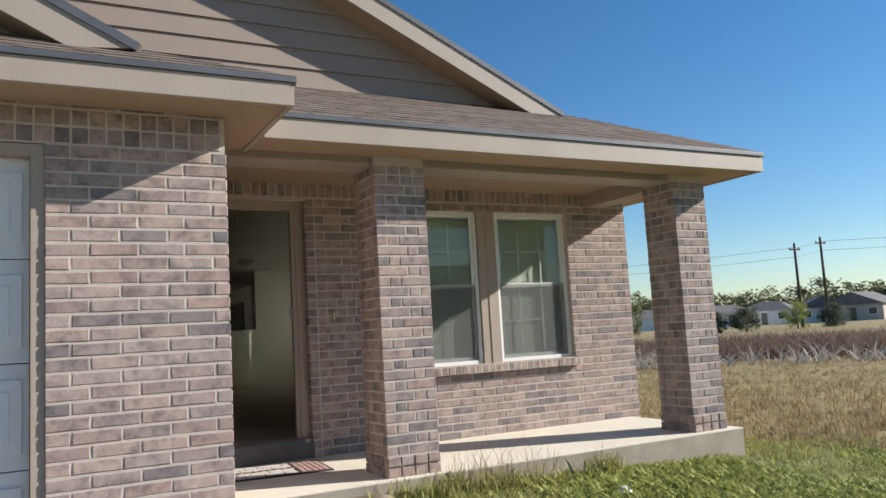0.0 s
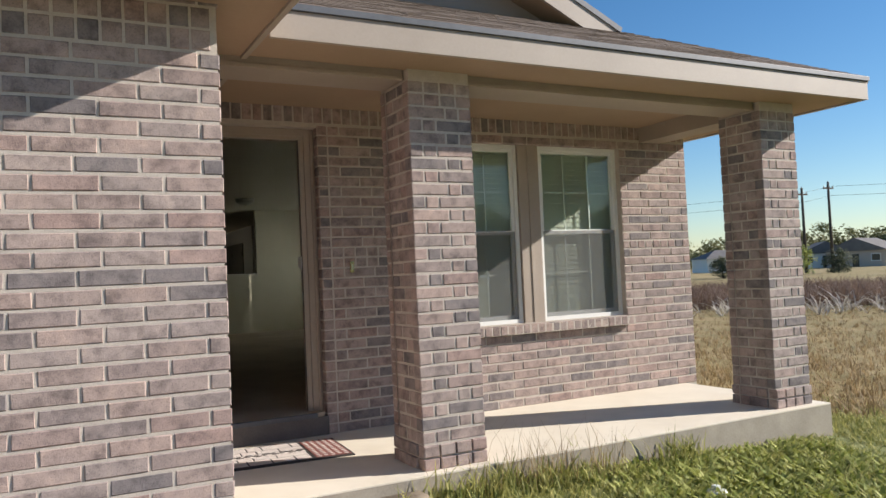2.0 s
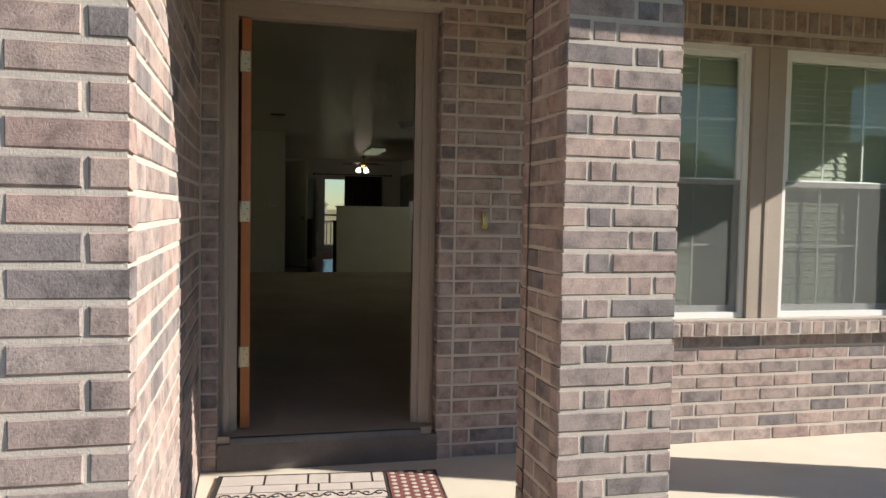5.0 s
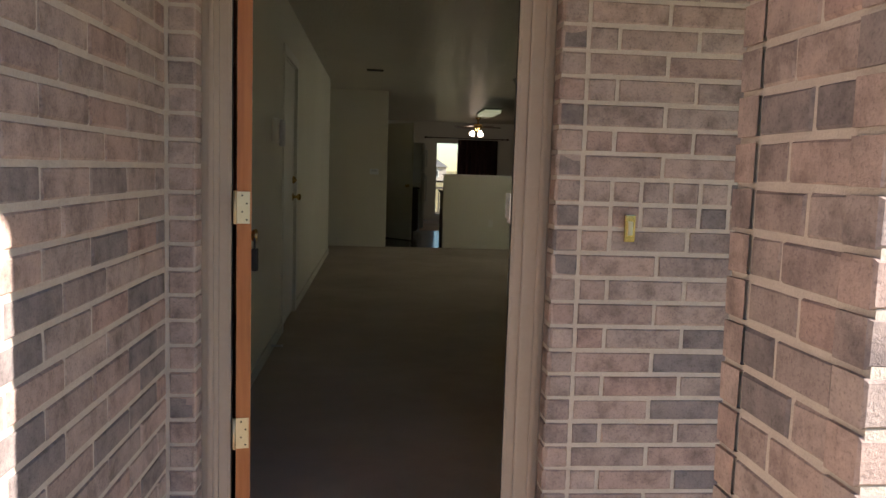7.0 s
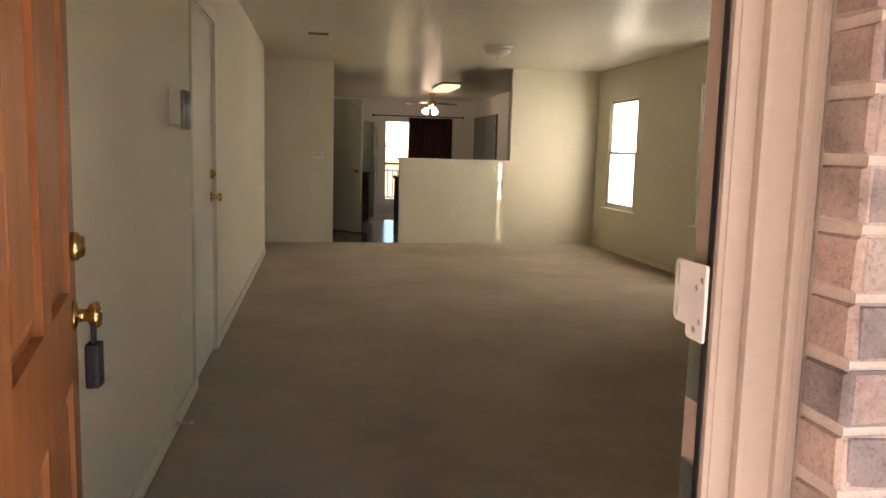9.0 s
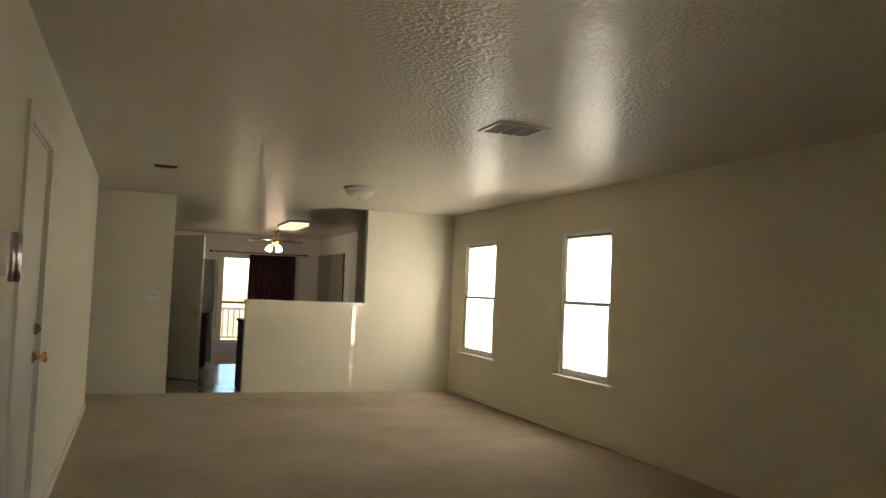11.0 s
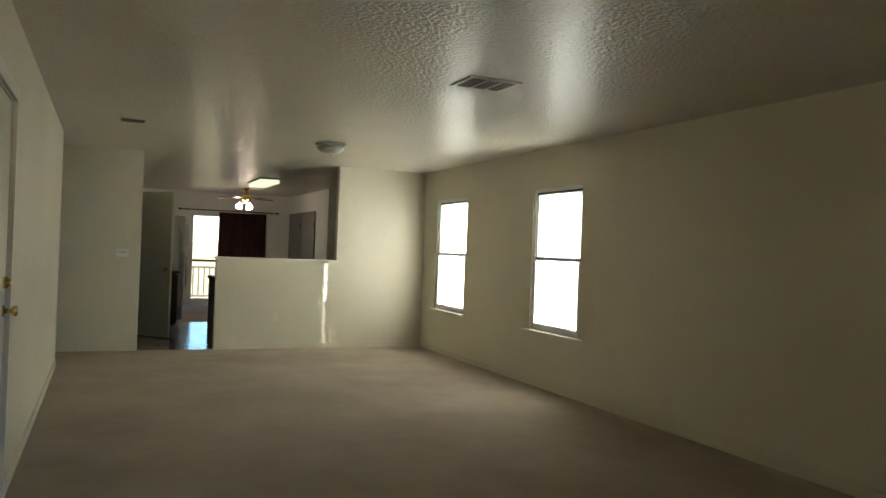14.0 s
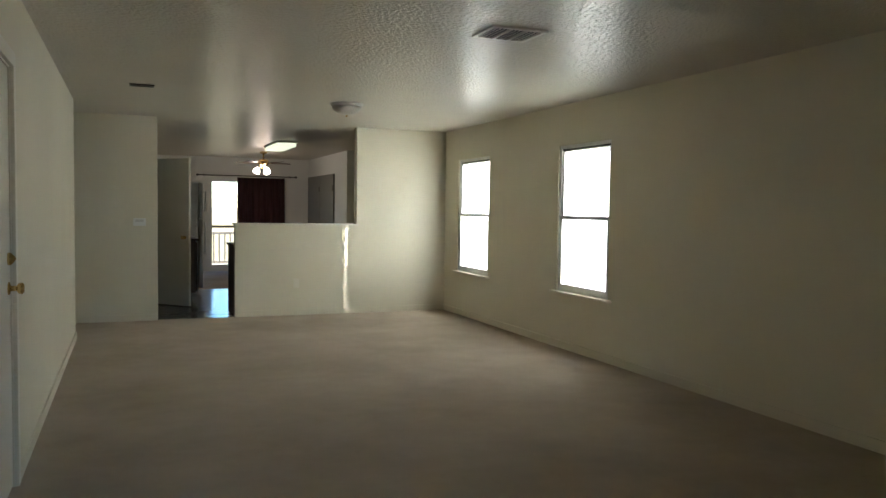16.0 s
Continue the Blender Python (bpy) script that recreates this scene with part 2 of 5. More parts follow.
GLASS = glass_material("window_glass", (0.90, 0.95, 0.92), 0.035)
CLEAR = glass_material("clear_glass")
SCREEN = surface("grey_insect_screen", (0.16, 0.165, 0.16), (0.20, 0.205, 0.20), 3, 60, 0.8, 0.0)
nt = SCREEN.node_tree
tr = nt.nodes.new("ShaderNodeBsdfTransparent")
mx = nt.nodes.new("ShaderNodeMixShader")
mx.inputs[0].default_value = 0.70
nt.links.new(nt.nodes["Principled BSDF"].outputs[0], mx.inputs[1])
nt.links.new(tr.outputs[0], mx.inputs[2])
nt.links.new(mx.outputs[0], nt.nodes["Material Output"].inputs[0])
BLIND = translucent_material("sunlit_window_shade", (0.77, 0.77, 0.73), 0.88)
SLAT = translucent_material("pale_blind_slat", (0.88, 0.89, 0.81), 0.68)
CURTAIN = surface("dark_brown_curtain", (0.045, 0.020, 0.018), (0.115, 0.052, 0.045), 9, 180, 0.8, 0.3, stretch=(1, 1, 0.1))
GREYDOOR = surface("grey_door_paint", (0.17, 0.165, 0.14), (0.21, 0.20, 0.175), 2, 50, 0.5, 0.05)
FRIDGE = surface("white_fridge_enamel", (0.62, 0.63, 0.62), (0.70, 0.71, 0.70), 2, 60, 0.3, 0.04)
LAMPGLASS = glow_material("lit_fan_globe", (1.0, 0.84, 0.66), 2.6)
TUBE = glow_material("lit_fluorescent_panel", (0.92, 1.0, 0.66), 0.09)
FROSTED = surface("frosted_dome_glass", (0.50, 0.48, 0.42), (0.58, 0.56, 0.50), 3, 30, 0.3, 0.02)
GRASS = leaf_material("lawn_blades", (0.15, 0.185, 0.04), (0.58, 0.53, 0.20))
STRAW = leaf_material("dry_field_blades", (0.21, 0.145, 0.07), (0.45, 0.33, 0.18))
LEAFGREEN = leaf_material("tree_leaves", (0.115, 0.125, 0.045), (0.25, 0.235, 0.10))
LEAFLIME = leaf_material("lime_bush_leaves", (0.21, 0.25, 0.045), (0.52, 0.52, 0.17))
LEAFGREY = leaf_material("grey_bush_leaves", (0.09, 0.10, 0.055), (0.17, 0.17, 0.09))
TWIG = leaf_material("dead_brush", (0.14, 0.085, 0.06), (0.28, 0.195, 0.145))
PALETWIG = leaf_material("bleached_dead_wood", (0.30, 0.26, 0.21), (0.58, 0.53, 0.46))
BARK = surface("bark", (0.07, 0.05, 0.04), (0.14, 0.11, 0.08), 8, 60, 0.95, 0.5)
GROUND = ground_material()
ROOFGREY = surface("grey_roof_shingles", (0.13, 0.12, 0.115), (0.20, 0.185, 0.175), 1, 12, 0.95, 0.2)
HOUSEWHITE = surface("white_house_siding", (0.74, 0.73, 0.70), (0.82, 0.80, 0.77), 0.5, 6, 0.7, 0.1)
HOUSETAN = surface("tan_house_siding", (0.42, 0.35, 0.30), (0.50, 0.43, 0.37), 0.5, 6, 0.7, 0.1)
DARKGLASS = surface("dark_far_glass", (0.02, 0.025, 0.03), (0.04, 0.045, 0.05), 1, 6, 0.15, 0.0)
POLEWOOD = surface("utility_pole_wood", (0.05, 0.04, 0.032), (0.09, 0.075, 0.06), 2, 30, 0.9, 0.3)
RUGRED = surface("red_brown_mat_weave", (0.20, 0.075, 0.065), (0.28, 0.11, 0.09), 12, 300, 1.0, 0.8)
RUGPALE = surface("pale_mat_weave", (0.60, 0.52, 0.47), (0.70, 0.62, 0.56), 12, 300, 1.0, 0.8)
RUGDARK = surface("dark_mat_weave", (0.035, 0.03, 0.028), (0.06, 0.05, 0.045), 12, 300, 1.0, 0.8)


# ---------------------------------------------------------------- mesh helpers
def box(bm, x0, x1, y0, y1, z0, z1, bevel=0.0, m=None):
    v = [bm.verts.new((x, y, z)) for z in (z0, z1) for y in (y0, y1) for x in (x0, x1)]
    faces = [bm.faces.new([v[i] for i in f]) for f in ((0, 2, 3, 1), (4, 5, 7, 6), (0, 1, 5, 4), (2, 6, 7, 3), (0, 4, 6, 2), (1, 3, 7, 5))]
    if bevel:
        edges = {e for f in faces for e in f.edges}
        made = bmesh.ops.bevel(bm, geom=list(edges), offset=bevel, segments=2, affect="EDGES", profile=0.7)
        v = list({x for f in made["faces"] for x in f.verts} | {x for x in v if x.is_valid})
    if m is not None:
        for x in v:
            x.co = m @ x.co
    return bm


def ring(bm, centre, axis, radius, n=16):
    a = Vector(axis).normalized()
    u = a.orthogonal().normalized()
    w = a.cross(u)
    return [bm.verts.new(Vector(centre) + radius * (math.cos(2 * math.pi * i / n) * u + math.sin(2 * math.pi * i / n) * w)) for i in range(n)]


def lathe(bm, base, axis, profile, n=16):
    """A turned shape: profile rows of (distance along the axis, radius)."""
    a = Vector(axis).normalized()
    rings = [ring(bm, Vector(base) + a * d, a, max(r, 0.0005), n) for d, r in profile]
    for p, q in zip(rings, rings[1:]):
        for i in range(n):
            f = bm.faces.new((p[i], p[(i + 1) % n], q[(i + 1) % n], q[i]))
            f.smooth = True
    bm.faces.new(rings[0][::-1])
    bm.faces.new(rings[-1])
    return bm


def tube(bm, a, b, ra, rb=None, n=10):
    d = Vector(b) - Vector(a)
    return lathe(bm, a, d, [(0, ra), (d.length, ra if rb is None else rb)], n)


def poly(bm, pts):
    return bm.faces.new([bm.verts.new(p) for p in pts])


def prism(bm, pts, off):
    """A flat outline pushed out by the vector off."""
    off = Vector(off)
    a = [bm.verts.new(p) for p in pts]
    b = [bm.verts.new(Vector(p) + off) for p in pts]
    bm.faces.new(a)
    bm.faces.new(b[::-1])
    for i in range(len(a)):
        j = (i + 1) % len(a)
        bm.faces.new((a[j], a[i], b[i], b[j]))
    return bm


def mesh_of(name, bm, mat):
    bmesh.ops.recalc_face_normals(bm, faces=bm.faces)
    me = bpy.data.meshes.new(name)
    bm.to_mesh(me)
    bm.free()
    me.materials.append(mat)
    return me


def part(name, bm, mat, parent=None, label=""):
    ob = new(name, mesh_of(name, bm, mat))
    if parent is not None:
        ob.parent = parent
    return tagged(ob, label)


def thing(name, label, category, at=(0, 0, 0), group="", kind=""):
    ob = new(name)
    ob.location = at
    ob.empty_display_size = 0.1
    return tagged(ob, label, category, group, kind)


def setting(name, bm, mat, label, category):
    return tagged(part(name, bm, mat), label, category, kind="structure")


def wall_boxes(bm, u0, u1, z0, z1, v0, v1, holes, along="x"):
    """A wall along x or y as boxes round its openings: holes of (u0, u1, z0, z1)."""
    cuts = sorted({u0, u1, *[c for h in holes for c in h[:2]]})
    for a, b in zip(cuts, cuts[1:]):
        spans, low = [], z0
        for h in sorted((h for h in holes if h[0] < (a + b) / 2 < h[1]), key=lambda h: h[2]):
            spans.append((low, h[2]))
            low = h[3]
        spans.append((low, z1))
        for lo, hi in spans:
            if hi - lo > 1e-4:
                if along == "x":
                    box(bm, a, b, v0, v1, lo, hi)
                else:
                    box(bm, v0, v1, a, b, lo, hi)
    return bm


# ---------------------------------------------------------------- plan, in metres: y = 0 is the brick front, z = 0 the porch slab
F, C = 0.17, 2.61                     # indoor floor and ceiling
LEFT, RIGHT, FAR = 0.80, 5.352, 9.921  # faces of the living room's walls
GX, GY = 0.866, -2.131                 # garage corner
FRONT_IN = 0.175
BACK = 17.15
DOOR = (0.945, 2.010, 0.155, 2.30)    # front door's opening in the brick
BRICK_EDGE = 2.038                     # brick jamb on the doorbell's side
WIN = (2.965, 4.968, 0.70, 2.248)      # porch window's opening
RWINS = ((5.965, 6.885), (8.515, 9.46))  # living room windows, along y
RWZ = (0.745, 2.205)


def height(x, y):
    """The ground: highest at the porch, falling to the street and the field."""
    near = -0.10 - 0.045 * max(0.0, min(x, 7.0) - 2.2) - 0.035 * max(0.0, -1.6 - y)
    far = -0.55
    k = max(0.0, min(1.0, (math.hypot(x - 2, y + 2) - 7) / 9))
    return near * (1 - k) + far * k if y < 8 or x > 6 else -0.55


def ground_sheet():
    xs = [-3000, -600, -150, -60, -30, -15] + [-10 + 0.5 * i for i in range(61)] + [24, 30, 40, 60, 100, 200, 600, 3000]
    ys = [-3000, -600, -150, -60, -30, -15] + [-12 + 0.5 * i for i in range(61)] + [22, 30, 40, 60, 100, 200, 600, 3000]
    bm = bmesh.new()
    g = [[bm.verts.new((x, y, height(x, y) + 0.03 * noise.noise((x * 0.7, y * 0.7, 0)) * (abs(x) < 25 and abs(y) < 25))) for x in xs] for y in ys]
    for j in range(len(ys) - 1):
        for i in range(len(xs) - 1):
            bm.faces.new((g[j][i], g[j][i + 1], g[j + 1][i + 1], g[j + 1][i])).smooth = True
    return setting("ground", bm, GROUND, "lawn by the porch turning into a dry straw field", "ground")


def driveway():
    bm = bmesh.new()
    ys = [-14 + 0.4 * i for i in range(31)] + [-1.85, -1.56]
    rows = []
    for y in ys:
        x0 = -4.2 if y < GY - 0.05 else GX + 0.01
        x1 = 2.02 + (0.35 * max(0.0, -3.0 - y) if y < -3.0 else 0)
        rows.append([bm.verts.new((x0 + (x1 - x0) * i / 12, y, height(x0 + (x1 - x0) * i / 12, y) + 0.035)) for i in range(13)])
    for a, b in zip(rows, rows[1:]):
        for i in range(12):
            bm.faces.new((a[i], a[i + 1], b[i + 1], b[i])).smooth = True
    ret = bmesh.ops.extrude_face_region(bm, geom=list(bm.faces))
    for v in (e for e in ret["geom"] if isinstance(e, bmesh.types.BMVert)):
        v.co.z -= 0.15
    return setting("driveway", bm, DRIVE, "concrete driveway and walk up to the porch, darkened to bounce less light", "driveway")


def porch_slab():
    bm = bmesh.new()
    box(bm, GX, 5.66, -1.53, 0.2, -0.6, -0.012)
    ob = setting("porch_slab", bm, SLABSIDE, "concrete side of the porch slab, coloured darker than the top", "porch slab")
    bm = bmesh.new()
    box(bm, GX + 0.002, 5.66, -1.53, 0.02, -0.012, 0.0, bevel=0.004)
    part("slab_top", bm, CONCRETE, ob, "troweled concrete top, coloured paler for the sun on it")
    return ob


ground_sheet()
driveway()
porch_slab()

# ---------------------------------------------------------------- outer walls: mortar cores behind the bricks
bm = bmesh.new()
wall_boxes(bm, GX - 0.2, 2.72, -0.15, 2.56, 0.008, 0.125, [(DOOR[0], BRICK_EDGE, -0.01, DOOR[3])])
wall_door = setting("wall_front_door", bm, MORTAR, "brown and grey brick wall round the front door", "brick wall")
bm = bmesh.new()
wall_boxes(bm, 2.72, 5.80, -0.15, 2.56, 0.008, 0.125, [WIN])
wall_window = setting("wall_front_window", bm, MORTAR, "brown and grey brick wall with the porch window", "brick wall")
bm = bmesh.new()
wall_boxes(bm, -5.2, GX - 0.008, -0.5, 2.43, GY + 0.008, GY + 0.2, [(-2.7, -0.10, -0.5, 2.165)])
wall_garage = setting("wall_garage_front", bm, MORTAR, "brick garage front beside the white garage door", "brick wall")
bm = bmesh.new()
wall_boxes(bm, GY + 0.2, 0.008, -0.5, 2.44, GX - 0.2, GX - 0.008, [], "y")
wall_side = setting("wall_garage_side", bm, MORTAR, "brick side wall of the garage beside the porch", "brick wall")

# living room walls
bm = bmesh.new()
wall_boxes(bm, LEFT - 0.10, RIGHT + 0.3, -0.15, C, 0.125, FRONT_IN, [(DOOR[0] + 0.03, DOOR[1] - 0.03, -0.01, DOOR[3] - 0.03), WIN])
setting("wall_front_inside", bm, WALLPAINT, "cream painted drywall on the front wall", "wall")
bm = bmesh.new()
GDOOR = (3.38, 4.24)
wall_boxes(bm, FRONT_IN, 8.745, 0.0, C, LEFT - 0.14, LEFT, [(GDOOR[0], GDOOR[1], 0.0, 2.21)], "y")
setting("wall_left", bm, WALLPAINT, "long cream painted wall with the door to the garage", "wall")
bm = bmesh.new()
wall_boxes(bm, FRONT_IN, BACK + 0.2, 0.0, C, RIGHT, RIGHT + 0.14, [(a, b, *RWZ) for a, b in RWINS], "y")
setting("wall_right", bm, WALLPAINT, "cream painted wall with two bright windows", "wall")
bm = bmesh.new()
wall_boxes(bm, -1.2, RIGHT, 0.0, C, FAR, FAR + 0.12, [(1.632, 2.535, 0.0, C), (2.535, 4.094, 1.325, C)])
wall_far = setting("wall_far", bm, WALLPAINT, "cream far wall with a doorway and a low pass-through wall", "wall")
bm = bmesh.new()
box(bm, 2.515, 4.118, FAR - 0.025, FAR + 0.145, 1.325, 1.348, bevel=0.005)
part("wall_cap", bm, DOORWHITE, wall_far, "pale painted cap on the low wall")
bm = bmesh.new()
box(bm, -1.2, LEFT - 0.14, 8.605, 8.745, 0, C)
box(bm, -1.3, -1.2, 8.605, FAR + 0.12, 0, C)
setting("wall_hall", bm, WALLPAINT, "cream walls of the side hall", "wall")
bm = bmesh.new()
wall_boxes(bm, FAR + 0.12, BACK, 0.0, C, 1.50, 1.60, [(10.87, 11.61, F, 2.22)], "y")
setting("wall_kitchen_left", bm, WALLPAINT, "cream kitchen wall with an open pantry door", "wall")
bm = bmesh.new()
box(bm, 0.6, 0.7, 10.55, 11.95, 0, C)
box(bm, 0.7, 1.5, 10.55, 10.65, 0, C)
box(bm, 0.7, 1.5, 11.85, 11.95, 0, C)
setting("wall_pantry", bm, WALLPAINT, "plain walls closing the dark pantry", "wall")
bm = bmesh.new()
wall_boxes(bm, 1.50, RIGHT, 0.0, C, BACK, BACK + 0.14, [(2.90, 4.42, 0.26, 2.135)])
setting("wall_back", bm, DININGPAINT, "back wall with the glass door, whitened for the daylight there", "wall")
bm = bmesh.new()
box(bm, 5.02, 5.14, 13.9, BACK, 0, C)
box(bm, 5.14, RIGHT, 13.9, 14.0, 0, C)
setting("wall_dining_right", bm, DININGPAINT, "dining wall beside the grey door, whitened for the daylight there", "wall")

bm = bmesh.new()
box(bm, LEFT - 0.2, RIGHT + 0.3, 0.06, FAR + 0.02, F - 0.2, F)
box(bm, DOOR[0], DOOR[1], 0.0, 0.06, F - 0.2, F)
box(bm, -1.3, LEFT - 0.2, 8.585, FAR + 0.02, F - 0.2, F)
setting("floor", bm, CARPET, "worn beige cut-pile carpet with faint traffic marks", "carpet")
bm = bmesh.new()
box(bm, 0.6, RIGHT, FAR + 0.02, 13.505, F - 0.2, F - 0.004)
setting("floor_kitchen", bm, VINYL, "shiny grey-beige vinyl kitchen floor", "floor")
bm = bmesh.new()
box(bm, 1.5, RIGHT, 13.505, BACK + 0.1, F - 0.2, F)
setting("floor_dining", bm, CARPET, "beige carpet by the glass door", "carpet")
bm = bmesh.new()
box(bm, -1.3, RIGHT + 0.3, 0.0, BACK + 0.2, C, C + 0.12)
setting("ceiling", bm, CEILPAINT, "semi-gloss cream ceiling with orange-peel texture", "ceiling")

# baseboards
def baseboard(name, boxes):
    bm = bmesh.new()
    for b in boxes:
        box(bm, *b, F, F + 0.075)
    setting(name, bm, WALLPAINT, "low painted baseboard along the carpet", "baseboard")


baseboard("baseboard_left", [(LEFT, LEFT + 0.012, FRONT_IN, GDOOR[0] - 0.06), (LEFT, LEFT + 0.012, GDOOR[1] + 0.06, 8.745)])
baseboard("baseboard_far", [(-1.2, 1.632, FAR - 0.012, FAR), (2.56, RIGHT, FAR - 0.012, FAR)])
baseboard("baseboard_right", [(RIGHT - 0.012, RIGHT, FRONT_IN, FAR - 0.012)])


# ---------------------------------------------------------------- porch structure and roofs
def porch_frame():
    bm = bmesh.new()
    box(bm, 1.16, 5.93, -1.77, 0.0, 2.45, 2.49)
    setting("porch_ceiling", bm, SOFFIT, "tan painted porch ceiling and soffit", "porch ceiling")
    bm = bmesh.new()
    for a, b in ((GX, 2.11), (2.54, 5.14)):
        box(bm, a, b, -1.38, -1.11, 2.345, 2.45)
        box(bm, a, b, -1.392, -1.098, 2.325, 2.348, bevel=0.003)
    box(bm, 5.22, 5.48, -1.03, -0.002, 2.31, 2.45)
    setting("porch_beam", bm, TAN, "tan boxed porch beams between the brick columns", "beam")
    bm = bmesh.new()
    box(bm, 1.192, 5.965, -1.80, -1.77, 2.372, 2.517, bevel=0.003)
    box(bm, 5.935, 5.965, -1.77, 6.0, 2.372, 2.517)
    setting("porch_fascia", bm, TAN, "tan fascia board along the porch eave", "fascia")
    bm = bmesh.new()
    box(bm, 1.19, 5.975, -1.815, -1.78, 2.519, 2.553, bevel=0.003)
    setting("porch_drip_edge", bm, DRIP, "grey metal drip edge under the shingles", "drip edge")
    # soffit behind the fascia, closing the eave
    bm = bmesh.new()
    box(bm, 1.17, 5.93, -1.77, -1.40, 2.385, 2.45)
    box(bm, 5.53, 5.93, -1.40, 6.0, 2.385, 2.45)
    setting("porch_soffit", bm, SOFFIT, "tan painted soffit under the porch eave", "soffit")
    # garage eave
    bm = bmesh.new()
    box(bm, -5.4, 1.142, -2.50, GY, 2.385, 2.44)
    box(bm, GX, 1.142, GY, -0.0, 2.385, 2.44)
    setting("garage_soffit", bm, SOFFIT, "tan painted soffit under the garage eave", "soffit")
    bm = bmesh.new()
    box(bm, -5.4, 1.172, -2.53, -2.50, 2.369, 2.502, bevel=0.003)
    box(bm, 1.142, 1.172, -2.50, 0.0, 2.369, 2.502)
    setting("garage_fascia", bm, TAN, "tan fascia board round the garage eave", "fascia")
    bm = bmesh.new()
    box(bm, -5.4, 1.186, -2.545, -2.51, 2.504, 2.538, bevel=0.003)
    box(bm, 1.152, 1.186, -2.51, -1.82, 2.504, 2.538, bevel=0.003)
    setting("garage_drip_edge", bm, DRIP, "grey metal drip edge under the garage shingles", "drip edge")


def shingle_slope(name, a, b, c, d, courses, label):
    """A slope from eave a-b up to c-d (c above b), in overlapping courses of broken tabs."""
    a, b, c, d = (Vector(p) for p in (a, b, c, d))
    up = (b - a).cross(d - a).normalized()
    if up.z < 0:
        up = -up
    bm = bmesh.new()
    prism(bm, [a, b, c, d], -0.05 * up)
    ob = setting(name, bm, SHINGLE, label, "roof")
    bm = bmesh.new()
    rnd = random.Random(4)
    for k in range(courses):
        t0, t1 = k / courses, min(1.0, (k + 1.12) / courses)
        l0, r0, l1, r1 = a.lerp(d, t0), b.lerp(c, t0), a.lerp(d, t1), b.lerp(c, t1)
        n = max(1, int((r0 - l0).length / 0.33))
        off = (k % 3) / 3.0
        cuts = sorted({0.0, 1.0, *[min(1, max(0, (i + off) / n)) for i in range(n)]})
        for u, v in zip(cuts, cuts[1:]):
            if v - u < 0.004:
                continue
            e = 0.0015
            lift = 0.006 + rnd.uniform(0, 0.004)
            p0, p1, p2, p3 = l0.lerp(r0, u + e), l0.lerp(r0, v - e), l1.lerp(r1, v - e), l1.lerp(r1, u + e)
            q = [bm.verts.new(x) for x in (p0 + up * lift, p1 + up * lift, p2 + up * 0.003, p3 + up * 0.003, p0, p1)]
            bm.faces.new((q[0], q[1], q[2], q[3]))
            bm.faces.new((q[4], q[5], q[1], q[0]))
    tagged(part("shingles", bm, SHINGLE, ob, "brown asphalt shingles in courses"), kind="stuff")
    return ob


porch_frame()
shingle_slope("roof_porch", (1.188, -1.81, 2.548), (5.985, -1.81, 2.548), (4.98, 0.12, 3.41), (1.188, 0.12, 3.41), 15, "brown asphalt shingle porch roof")
shingle_slope("roof_right", (5.985, -1.81, 2.548), (5.985, 14.0, 2.548), (4.98, 14.0, 3.41), (4.98, 0.12, 3.41), 8, "brown shingle slope on the house's side")
shingle_slope("roof_garage_skirt", (-5.4, -2.54, 2.533), (1.188, -2.54, 2.533), (0.30, -1.98, 2.81), (-5.4, -1.98, 2.81), 5, "narrow shingle skirt over the garage")
shingle_slope("roof_garage_side", (1.188, -2.54, 2.533), (1.188, 0.10, 2.533), (-1.9, 0.10, 3.50), (0.30, -1.98, 2.81), 7, "brown shingle garage roof slope")


